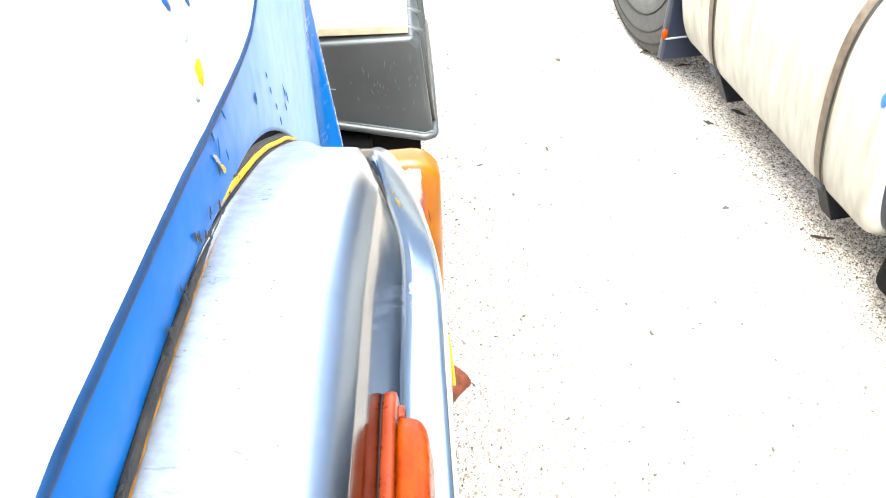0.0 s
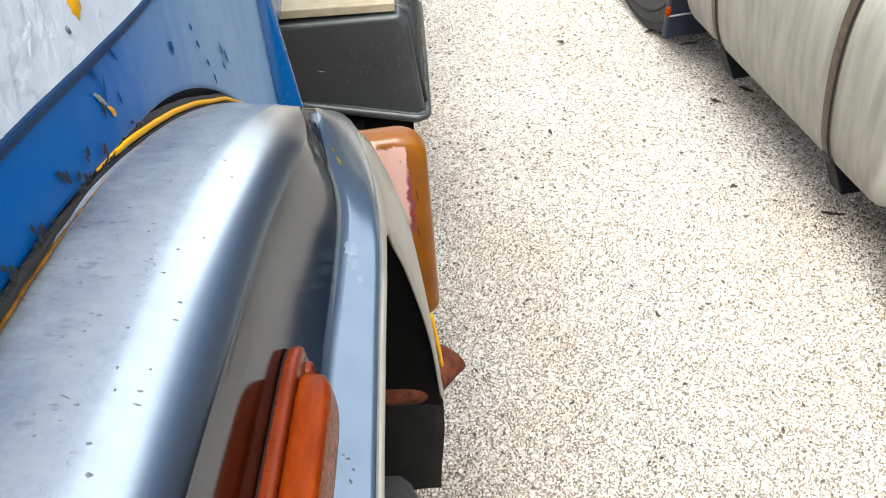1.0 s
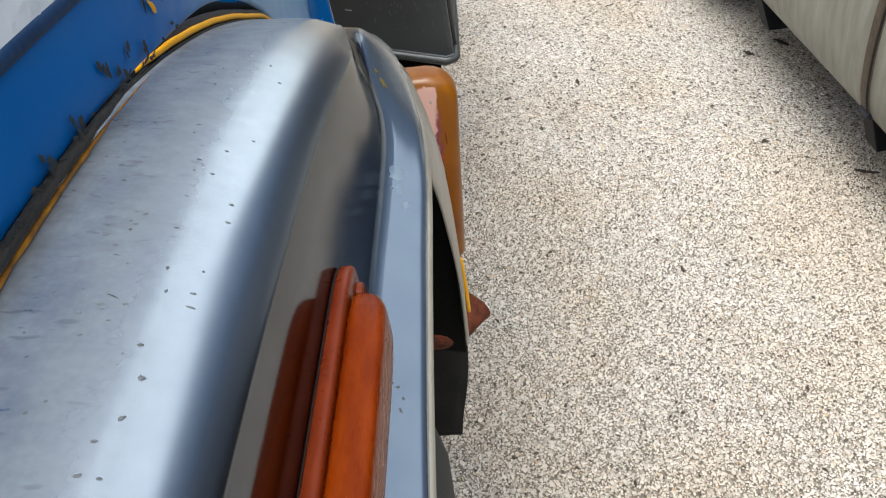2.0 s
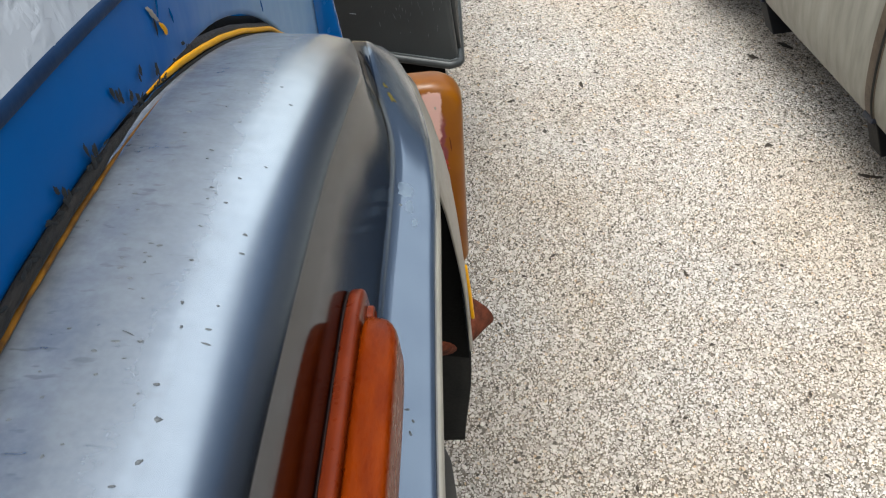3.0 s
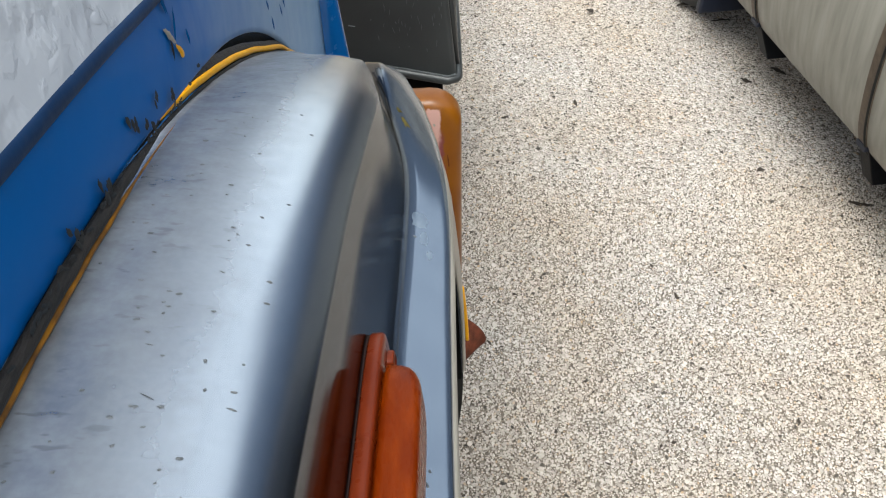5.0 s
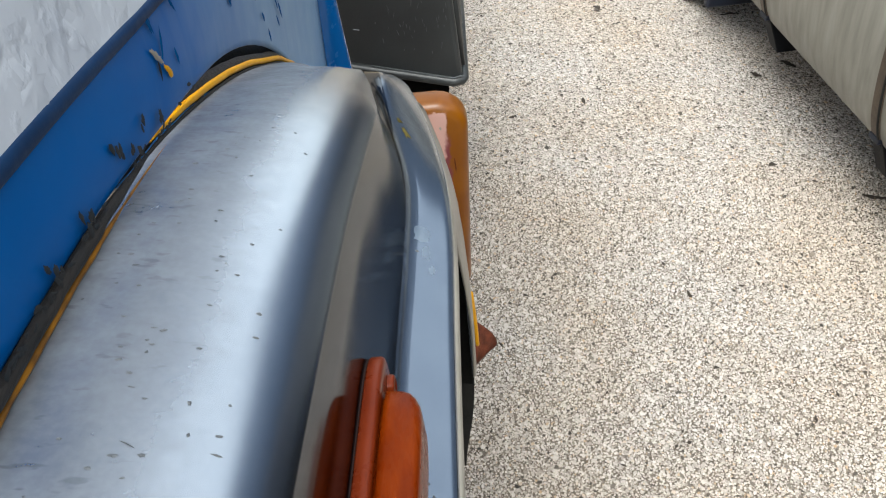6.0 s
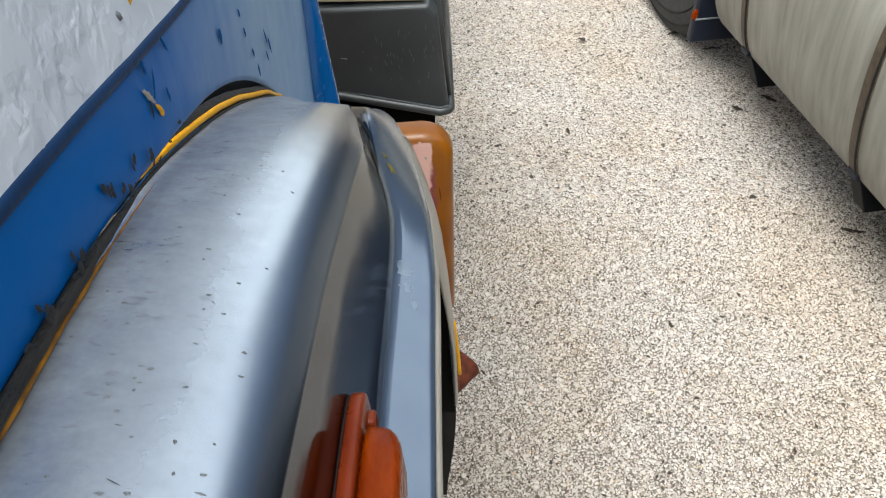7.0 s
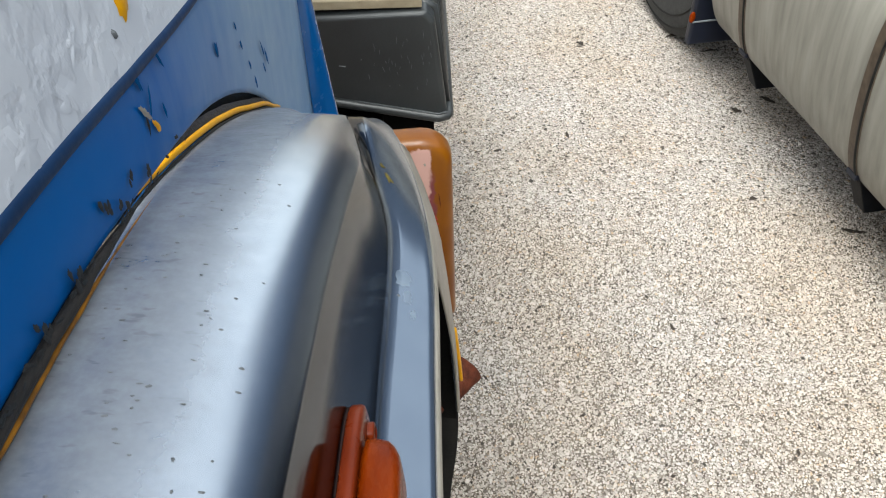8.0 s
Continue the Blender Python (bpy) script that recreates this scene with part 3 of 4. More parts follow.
part("load_bed", block(-2.2, -0.12, 2.15, 5.5, 0.95, 1.10, 0.03), TRUCKBLUE, vintage_truck, "dark blue load bed")

# front wheel
wheel = placed(new("front_wheel"), (-0.105, 0.2, 0.45))
wheel.parent = vintage_truck
v, fc = turned([(0.09, 0.25), (0.115, 0.28), (0.122, 0.34), (0.115, 0.40), (0.10, 0.435), (0.085, 0.447), (0.03, 0.45), (-0.03, 0.45), (-0.085, 0.447), (-0.115, 0.40), (-0.12, 0.33), (-0.09, 0.25)], 64)
sheet("tyre", v, fc, TREAD, wheel, "dusty black truck tyre")
v, fc = turned([(0.06, 0.02), (0.06, 0.1), (0.02, 0.14), (0.03, 0.22), (0.09, 0.25), (0.085, 0.26), (-0.05, 0.255)], 48)
sheet("rim", v, fc, GREYRAIL, wheel, "steel wheel rim")

# mudflap, its rusty carrier bar
flap_rows = []
for i in range(13):
    u = i / 12
    for k in range(13):
        w = k / 12
        x = -0.20 + (0.249 - 0.012 * u) * w + 0.003 * math.sin(5 * u)
        flap_rows.append((x, 0.802 + 0.010 * math.sin(2.4 * w + u) - 0.008 * u, 0.552 - (0.262 + 0.09 * (1 - w) ** 1.5) * u))
sheet("mudflap", flap_rows, grid_faces(13, 13), RUBBER, vintage_truck, "black rubber mudflap, dusty", thick=0.005)
bar = rounded([(-0.25, 0.778, 0.636), (-0.1, 0.776, 0.634), (-0.03, 0.774, 0.631), (-0.002, 0.780, 0.622), (0.012, 0.815, 0.575), (0.020, 0.850, 0.520), (0.028, 0.888, 0.484)], 6)
v, fc = tube(bar, lambda u: 0.033 - 0.004 * u + 0.001 * noise.noise(Vector((u * 30, 0, 0))), 18)
sheet("carrier_bar", v, fc, RUST, vintage_truck, "rusty steel pipe over the mudflap")
axis = Vector((0.58, 0.76, 0.26)).normalized()
cup_turn = Matrix.Translation((0.061, 0.93, 0.497)) @ axis.to_track_quat("X", "Z").to_matrix().to_4x4()
v, fc = turned([(-0.080, 0.026), (-0.055, 0.028), (-0.036, 0.0310), (-0.020, 0.0335), (-0.010, 0.0355), (-0.003, 0.0375), (0.002, 0.0388), (0.006, 0.0382), (0.008, 0.0360), (0.006, 0.0335), (-0.02, 0.028), (-0.05, 0.022), (-0.05, 0.001)], 32)
sheet("flared_end", [cup_turn @ (Vector(q) + Vector((0.0012 * noise.noise(Vector(q) * 60), 0, 0))) for q in v], fc, RUST, vintage_truck, "rusty flared mouth of the pipe")

# ochre step panel below the cab
outline = []
for cx, cz, a0 in ((0.003, 0.843, 0), (-0.23, 0.843, 90), (-0.23, 0.49, 180), (0.023, 0.49, 270)):
    r = 0.05 if cx > 0 and cz > 0.6 else 0.035
    outline += [(cx + r * math.cos(radians(a0 + 15 * k)), cz + r * math.sin(radians(a0 + 15 * k))) for k in range(7)]
bm = bmesh.new()
face = bm.faces.new([bm.verts.new((x, 1.07, z)) for x, z in outline])
grown = bmesh.ops.extrude_face_region(bm, geom=[face])
bmesh.ops.translate(bm, vec=(0, 0.055, 0), verts=[q for q in grown["geom"] if isinstance(q, bmesh.types.BMVert)])
bmesh.ops.bevel(bm, geom=[e for e in bm.edges if abs(e.verts[0].co.y - e.verts[1].co.y) < 1e-5], offset=0.018, segments=4, affect="EDGES", profile=0.5)
part("step_panel", bm, OCHRE, vintage_truck, "ochre enamelled steel step panel, scuffed and rusty", smooth=True)

# frame rail and black storage box behind the cab
part("frame_rail", block(-0.42, -0.08, 1.36, 2.6, 0.60, 0.66, 0.006), DARK, vintage_truck, "black painted frame rail")
part("box_bracket", block(-0.16, 0.03, 1.50, 1.60, 0.585, 0.66, 0.004), DARK, vintage_truck, "black steel bracket under the box")


def storage_box():
    box = placed(new("storage_box"), (0, 0, 0))
    box.parent = vintage_truck
    tagged(box, "black plastic storage box with a wooden board on top")
    front = ((-0.36, 0.745), (0.060, 0.655), (0.036, 0.885), (0.020, 0.905), (-0.36, 0.895))
    verts, n = [], 5
    for y, grow in ((1.48, -0.006), (1.486, 0.0), (2.02, 0.0), (2.03, -0.006)):
        for x, z in front:
            verts.append((x + (grow if x > 0 else 0), y, z + (grow if z > 0.8 else -grow)))
    faces = grid_faces(4, n, True) + [tuple(range(n))[::-1], tuple(range(15, 20))]
    sheet("body", verts, faces, BLACKPLASTIC, box, smooth=False, bevel=0.012)
    rim = [Vector((-0.36, 1.478, 0.748)), Vector((-0.16, 1.476, 0.706)), Vector((0.04, 1.474, 0.664)), Vector((0.058, 1.476, 0.668)), Vector((0.062, 1.49, 0.662)), Vector((0.064, 1.7, 0.662)), Vector((0.064, 2.02, 0.662))]
    v2, f2 = tube([q + Vector((0, -0.003, 0.011)) for q in [rim[1] + Vector((0.03, 0, -0.006))] + rim[2:4]], 0.0018, 6)
    sheet("rim_edge", v2, f2, SCUFF, box, "worn grey upper edge of the rim")
    v2, f2 = tube(rim, 0.0105, 8)
    sheet("lower_rim", v2, f2, BLACKPLASTIC, box, "moulded lower rim of the box")
    for i in range(6):
        y = 1.53 + 0.085 * i
        v2, f2 = tube([Vector((0.060, y, 0.668)), Vector((0.047, y, 0.80)), Vector((0.036, y, 0.892)), Vector((0.0, y, 0.908))], 0.008, 8)
        sheet("rib", v2, f2, BLACKPLASTIC, box)
    bm2 = block(-0.34, 0.012, 1.492, 1.98, 0.908, 0.926, 0.002)
    part("wooden_board", bm2, WOOD, box, "weathered pale wooden board")
    v2, f2 = tube([Vector((-0.160, 1.4790, 0.793)), Vector((-0.147, 1.4790, 0.791))], 0.0009, 6)
    sheet("scratch_mark", v2, f2, GREYRAIL, box)
    rnd2 = random.Random(5)

    def on_face(x, z):
        return Vector((x, 1.4795, z)), Vector((0, -1, 0))

    for i in range(26):
        x, z = rnd2.gauss(-0.06, 0.035), rnd2.gauss(0.80, 0.03)
        ob = blotch("scuff", on_face, x, z, rnd2.uniform(0.004, 0.016), rnd2.uniform(0.0006, 0.0016), rnd2.uniform(70, 110), SCUFF, 400 + i, "", 0.0003)
        ob.parent = box
    for i in range(10):
        ob = blotch("scuff", on_face, rnd2.uniform(0.0, 0.035), rnd2.uniform(0.70, 0.86), rnd2.uniform(0.006, 0.02), 0.001, rnd2.uniform(80, 100), SCUFF, 440 + i, "", 0.0003)
        ob.parent = box
    return box


SCUFF = material("pale_scuff", lin(72, 75, 77), lin(92, 95, 97), rough=0.7, scale=150)


# amber indicator lamp on the fender wall
def indicator():
    lamp = new("indicator_lamp")
    lamp.parent = vintage_truck
    tagged(lamp, "amber plastic indicator lamp on the fender")
    far, near = Vector((-0.0230, 0.238, 1.357)), Vector((-0.0275, 0.072, 1.380))
    along = (far - near).normalized()
    out = Vector((0.99, 0.0, 0.10))
    out = (out - along * out.dot(along)).normalized()
    up = out.cross(along)
    length = (far - near).length

    def shell(l0, l1, half, rows, corner):
        """Rows of (out, pulled in at the ends, pulled in at the sides): a rounded-rectangle body grown outwards."""
        verts, m = [], 48
        for o, ends, sides in rows:
            for k in range(m):
                w = 2 * math.pi * k / m
                cx, cy = math.cos(w), math.sin(w)
                p = 2.0 / corner
                sx = math.copysign(abs(cx) ** p, cx)
                sy = math.copysign(abs(cy) ** p, cy)
                mid, ext = (l0 + l1) / 2, (l1 - l0) / 2 - ends
                verts.append(near + along * (mid + sx * ext) + up * sy * max(half - sides, 0.001) + out * (0.88 * o))
        faces = grid_faces(len(rows), m, True) + [tuple(range((len(rows) - 1) * m, len(rows) * m))]
        return verts, faces

    # inner part of the base, darkened by colour where it is in shade
    v2, f2 = shell(0.0008, length - 0.0008, 0.0160, ((-0.012, 0, 0), (0.0020, 0, 0), (0.0025, 0.0004, 0.0004)), 5)
    sheet("shaded_foot", v2, f2, BASESHADE, lamp, "inner part of the lamp base, its shade put into dark maroon")
    v2, f2 = shell(0.0, length, 0.0168, ((0.0023, 0.004, 0.004), (0.0024, 0.0008, 0.0008), (0.0032, 0.0002, 0.0002), (0.0076, 0.0002, 0.0002), (0.0090, 0.0008, 0.0008), (0.0096, 0.0022, 0.0024), (0.0096, 0.006, 0.0055)), 5)
    sheet("base", v2, f2, AMBERBASE, lamp, "amber base plate of the lamp, worn pale along its ridge")
    v2, f2 = shell(0.003, length - 0.018, 0.0145, ((0.0088, 0.0030, 0.0040), (0.0108, 0.0014, 0.0016), (0.0114, 0, 0), (0.0140, 0, 0), (0.0180, 0.0006, 0.0002), (0.0215, 0.0020, 0.0005), (0.0240, 0.0046, 0.0010),
                                                   (0.0258, 0.0080, 0.0018), (0.0268, 0.0125, 0.0030), (0.0274, 0.0180, 0.0050), (0.0276, 0.0240, 0.0080)), 5)
    sheet("lens", v2, f2, AMBER, lamp, "amber lens, dusty")
    v2, f2 = shell(length - 0.0130, length - 0.0045, 0.0042, ((0.006, 0, 0), (0.0118, 0, 0), (0.0126, 0.0006, 0.0006), (0.0128, 0.0014, 0.0014), (0.0112, 0.0018, 0.0018)), 3)
    sheet("screw_boss", v2, f2, AMBERBASE, lamp)
    v2, f2 = shell(length - 0.0105, length - 0.0068, 0.0017, ((0.0105, 0, 0), (0.0116, 0, 0), (0.0119, 0.0006, 0.0006)), 2)
    sheet("screw", v2, f2, SCREW, lamp, "dull zinc screw head")


indicator()


# ---- chips, rust and pitting on the old truck ----
REDPAINT = material("red_underpaint", lin(150, 44, 34), lin(112, 30, 26), rough=0.5, scale=120, amount=1.0, bump=0.3)
PIT = material("dirt_pit", lin(84, 87, 91), lin(104, 107, 111), rough=0.75, scale=200, bump=0.3)
LIGHTBLUE = material("fresh_blue_scratch", lin(0, 66, 118), lin(2, 76, 130), rough=0.9, scale=90, spec=0.1)
WORN = material("worn_bare_silver", lin(138, 150, 163), lin(126, 138, 154), rough=0.32, metal=0.85, scale=120, amount=1.0, bump=0.3)
MOSS = material("olive_lichen", lin(92, 80, 8), lin(52, 46, 16), rough=0.9, scale=300, amount=1.0, bump=0.6)
SEAMRUST = material("seam_rust", lin(6, 22, 32), lin(30, 24, 18), rough=0.85, scale=160, amount=1.0, bump=0.7)


def fender_point(x, y):
    row = fender_section(y)
    for a, b in zip(row, row[1:]):
        if a.x <= x <= b.x:
            u = (x - a.x) / max(b.x - a.x, 1e-9)
            n = Vector((-(b.z - a.z), 0, b.x - a.x)).normalized()
            return a.lerp(b, u), n
    return row[0], Vector((0, 0, 1))


def panel_point(y, z):
    return Vector((x_panel(y) + 0.0013, y, z)), Vector((1, 0, 0))


def white_point(y, z):
    u = max(0.0, (z - z_band(y)) / 0.42)
    return Vector((x_panel(y) + 0.001 - 0.05 * u, y, z)), Vector((0.993, 0, 0.12))


def blotch(name, on, p, q, length, width, turn, mat, seed, label, lift=0.0004, ragged=0.35):
    """A small irregular chip or stain that lies on a curved panel."""
    rnd = random.Random(seed)
    centre, normal = on(p, q)
    verts, m = [centre + normal * (lift + 0.0002)], 18
    radii = [1 + rnd.uniform(-ragged, ragged) for _ in range(m)]
    for ring_part in (0.6, 1.0):
        for k in range(m):
            w = 2 * math.pi * k / m
            r = radii[k] * ring_part
            a, b = r * math.cos(w) * length / 2, r * math.sin(w) * width / 2
            c, d = math.cos(radians(turn)), math.sin(radians(turn))
            pt, nn = on(p + a * c - b * d, q + a * d + b * c)
            verts.append(pt + nn * (lift if ring_part < 1 else 0.00005))
    faces = [(0, 1 + k, 1 + (k + 1) % m) for k in range(m)]
    faces += [(1 + k, 1 + m + k, 1 + m + (k + 1) % m, 1 + (k + 1) % m) for k in range(m)]
    return sheet(name, verts, faces, mat, vintage_truck, label)


storage_box()


def step_point(x, z):
    return Vector((x, 1.0690, z)), Vector((0, -1, 0))


# red and rust wear; the cream spot is a glint painted near the top corner
for i, (x, z, le, wi, mt) in enumerate(((0.024, 0.735, 0.012, 0.006, REDPAINT), (0.027, 0.722, 0.006, 0.004, REDPAINT), (0.031, 0.776, 0.030, 0.002, RUST), (0.008, 0.850, 0.006, 0.004, PRIMER), (0.028, 0.690, 0.020, 0.002, RUST))):
    blotch("wear_and_glint", step_point, x, z, le, wi, 95, mt, 600 + i, "", 0.0003, 0.4)
for i, (x, y, le, wi, tu) in enumerate((
        (-0.068, 0.250, 0.0045, 0.0020, 0), (-0.062, 0.223, 0.0040, 0.0016, 0), (-0.085, 0.284, 0.0050, 0.0040, 10), (-0.081, 0.263, 0.0045, 0.0020, 0), (-0.070, 0.186, 0.0045, 0.0035, 40),
        (-0.059, 0.180, 0.0035, 0.0020, 0), (-0.084, 0.147, 0.0030, 0.0022, 0), (-0.086, 0.131, 0.0022, 0.0015, 0), (-0.053, 0.117, 0.0042, 0.0050, 0), (-0.092, 0.120, 0.0030, 0.0020, 20),
        (-0.058, 0.097, 0.0045, 0.0014, 5), (-0.064, 0.143, 0.0040, 0.0028, 0), (-0.068, 0.146, 0.0100, 0.0010, 155), (-0.096, 0.198, 0.0025, 0.0020, 0), (-0.056, 0.128, 0.0040, 0.0024, 0),
        (-0.054, 0.104, 0.0040, 0.0032, 60), (-0.093, 0.221, 0.0030, 0.0018, 0), (-0.071, 0.291, 0.0025, 0.0015, 0), (-0.068, 0.243, 0.0030, 0.0012, 0), (-0.095, 0.106, 0.0060, 0.0012, 40),
        (-0.057, 0.160, 0.0022, 0.0040, 20), (-0.072, 0.177, 0.0030, 0.0022, 60), (-0.055, 0.150, 0.0018, 0.0030, 0), (-0.100, 0.240, 0.0030, 0.0015, 15), (-0.090, 0.232, 0.0026, 0.0013, 0),
        (-0.086, 0.215, 0.0050, 0.0012, 10), (-0.082, 0.205, 0.0036, 0.0012, 0), (-0.103, 0.205, 0.0024, 0.0018, 0))):
    blotch("dirt_pit", fender_point, x, y, le * 0.42, wi * 0.38, tu, PIT, i, "")
rnd = random.Random(12)
for i in range(50):
    y = rnd.uniform(0.08, 0.33)
    x = rnd.uniform(x_seam(y) + 0.02, x_crown(y) - 0.003)
    blotch("dirt_pit", fender_point, x, y, rnd.uniform(0.0008, 0.0024), rnd.uniform(0.0006, 0.0012), rnd.uniform(-15, 15), PIT, 40 + i, "", 0.0002)
for i, (x, y, le, wi) in enumerate(((-0.0015, 0.212, 0.0024, 0.0012), (0.0012, 0.206, 0.0014, 0.0016), (0.0, 0.199, 0.0012, 0.0026), (-0.004, 0.214, 0.0012, 0.0008), (-0.006, 0.354, 0.0020, 0.0014))):
    blotch("paint_chip", fender_point, x, y, le, wi, 20, PIT, 90 + i, "")
for i, (x, y, le, wi, tu) in enumerate(((-0.0035, 0.368, 0.014, 0.009, 80), (-0.0010, 0.354, 0.010, 0.005, 95), (0.0020, 0.342, 0.006, 0.003, 90))):
    blotch("worn_patch", fender_point, x, y, le, wi, tu, WORN, 700 + i, "", 0.00008, 0.2)
blotch("lichen_spot", fender_point, -0.013, 0.450, 0.0045, 0.008, 20, MOSS, 7, "olive lichen spot on the fender ledge", 0.0006, 0.6)
blotch("lichen_spot", fender_point, -0.0165, 0.457, 0.003, 0.004, 0, MOSS, 8, "", 0.0005, 0.6)

# on the blue panel: rust creeping up from its foot
rnd = random.Random(31)
for i in range(55):
    y = rnd.uniform(0.07, 0.35)
    h = min(rnd.expovariate(1 / 0.0014), 0.007)
    blotch("rust_patch", panel_point, y, z_low(y) + 0.0015 + h, rnd.uniform(0.002, 0.006), rnd.uniform(0.001, 0.0022), math.degrees(math.atan2(z_low(y + 0.01) - z_low(y), 0.01)) + rnd.uniform(-35, 35), SEAMRUST, 1200 + i, "", 0.00015, 0.3)
for i, (y, h, spread, count) in enumerate(((0.258, 0.0135, 0.0022, 5), (0.268, 0.008, 0.003, 5), (0.281, 0.0115, 0.0015, 3), (0.222, 0.007, 0.003, 4), (0.300, 0.006, 0.002, 3), (0.195, 0.006, 0.003, 4))):
    for k in range(count):
        spot = random.Random(1000 + 10 * i + k)
        yy, hh = y + spot.gauss(0, spread), max(0.001, h + spot.gauss(0, spread))
        blotch("rust_patch", panel_point, yy, z_low(yy) + hh, spot.uniform(0.003, 0.0065), spot.uniform(0.0015, 0.0032), spot.uniform(75, 120), SEAMRUST, 1300 + 10 * i + k, "", 0.00015, 0.25)
blotch("paint_chip", panel_point, 0.314, 1.4615, 0.013, 0.0032, 128, PRIMER, 150, "bare chip showing yellow and cream paint", 0.0006)
blotch("paint_chip", panel_point, 0.3215, 1.4505, 0.010, 0.0028, 120, YELLOW, 151, "", 0.0008)
for i, (y, z, le, wi, tu) in enumerate(((0.433, 1.422, 0.009, 0.006, 100), (0.482, 1.410, 0.006, 0.002, 110), (0.487, 1.395, 0.008, 0.0025, 110), (0.499, 1.374, 0.008, 0.003, 110), (0.540, 1.362, 0.014, 0.0025, 110),
                                        (0.548, 1.352, 0.016, 0.003, 105), (0.536, 1.350, 0.010, 0.002, 110), (0.506, 1.357, 0.009, 0.003, 100), (0.316, 1.475, 0.010, 0.003, 110), (0.322, 1.462, 0.012, 0.0022, 60),
                                        (0.313, 1.456, 0.009, 0.0022, 80), (0.335, 1.449, 0.008, 0.0022, 100), (0.345, 1.468, 0.012, 0.002, 120))):
    blotch("paint_scratch", panel_point, y, z, le, wi, tu, LIGHTBLUE if i != 10 else GRIMESHADE, 170 + i, "", 0.0004)
# on the white panel: thick flakes and blisters
rnd = random.Random(77)
for i in range(26):
    y = rnd.uniform(0.02, 0.44)
    z = z_band(y) + 0.006 + 0.075 * rnd.random() ** 1.3
    blotch("paint_flake", white_point, y, z, rnd.uniform(0.008, 0.024), rnd.uniform(0.004, 0.012), rnd.uniform(0, 180), WHITE, 800 + i, "", rnd.uniform(0.0002, 0.0004), 0.55)
blotch("paint_chip", white_point, 0.332, 1.501, 0.014, 0.012, 60, YELLOW, 201, "yellow undercoat chip in the white paint", 0.0012)
for i, (y, z, le, wi, tu, mt) in enumerate(((0.313, 1.4965, 0.0040, 0.0030, 100, PIT), (0.321, 1.541, 0.012, 0.004, 120, HUBBLUE), (0.350, 1.530, 0.014, 0.003, 120, HUBBLUE), (0.330, 1.519, 0.006, 0.001, 30, PIT))):
    blotch("paint_chip", white_point, y, z, le, wi, tu, mt, 210 + i, "", 0.0012)

# ---- unseen woods closing the lane: height set for fender reflections, blue haze in the colour ----
WOODS = material("hazy_foliage", lin(40, 57, 82), lin(60, 78, 102), rough=0.9, scale=1.2, amount=1.0, bump=0.6, bump_scale=6, bump_dist=0.3)
woods = []
for i in range(161):
    a = radians(-75 + 142 * i / 160)
    for k in range(9):
        u = k / 8
        r = 16 + 0.8 * noise.noise(Vector((i * 0.3, u * 4, 1))) - 0.6 * u
        low = min(1.0, max(0.25, (68 - math.degrees(a)) / 8))
        woods.append((r * math.cos(a), 4 + r * math.sin(a), u * low * (8.6 + 0.7 * noise.noise(Vector((i * 0.22, 0, 5))) + 0.4 * noise.noise(Vector((i * 0.9, 3, 5))))))
tagged(sheet("backdrop", woods, grid_faces(161, 9), WOODS, None, thick=0.4), "unseen line of woods, haze put into its blue-grey colour", "backdrop", kind="structure")

# ---- lorry with a fuel tank ----
YAW = 8.62
lorry = thing("lorry", "parked lorry with dull grey fuel tank and dark blue chassis", "truck", (1.1465, 1.6817, 0.0))
lorry.rotation_euler = (0, 0, radians(YAW))
# in the lorry's own axes x runs inward from the lane, y runs back
TANK_SECTION = ((0.10, 0.262), (0.03, 0.278), (0.0, 0.305), (-0.028, 0.37), (-0.05, 0.46), (-0.066, 0.56), (-0.074, 0.66), (-0.072, 0.74), (-0.055, 0.82), (-0.015, 0.89), (0.06, 0.93),
                (0.18, 0.94), (0.40, 0.94), (0.50, 0.90), (0.55, 0.80), (0.56, 0.60), (0.54, 0.40), (0.48, 0.29), (0.38, 0.262), (0.24, 0.260))


def closed_line(points, steps=4):
    p = [Vector(q) for q in points]
    n, out = len(p), []
    for i in range(n):
        a, b, c, d = p[i - 1], p[i], p[(i + 1) % n], p[(i + 2) % n]
        for s in range(steps):
            u = s / steps
            out.append(0.5 * (2 * b + (c - a) * u + (2 * a - 5 * b + 4 * c - d) * u * u + (3 * b - a - 3 * c + d) * u**3))
    return out


ring = closed_line(TANK_SECTION)
tank_centre = Vector((0.245, 0.6))
tank = placed(new("fuel_tank"), (0, 0, 0))
tank.parent = lorry
tagged(tank, "dull streaked grey metal fuel tank")
verts = []
TANK_ENDS = ((-0.226, 0.88), (-0.223, 0.93), (-0.214, 0.97), (-0.196, 0.993), (-0.17, 1.0), (0.0, 1.0), (0.29, 1.0), (0.58, 1.0), (0.85, 1.0), (0.872, 0.99), (0.882, 0.96), (0.885, 0.90))
for y, s in TANK_ENDS:
    for p in ring:
        q = tank_centre + (p - tank_centre) * s
        verts.append((q.x, y, q.y))
m = len(ring)
faces = grid_faces(len(TANK_ENDS), m, True) + [tuple(range(m))[::-1], tuple(range((len(TANK_ENDS) - 1) * m, len(TANK_ENDS) * m))]
sheet("shell", verts, faces, TANK, tank)
# dark blue cover carries the shade on the tank's near end face
cap_rows = []
for y, s in ((-0.2262, 0.90), (-0.236, 0.89), (-0.239, 0.86)):
    for p in ring:
        q = tank_centre + (p - tank_centre) * s
        cap_rows.append((q.x, y, q.y))
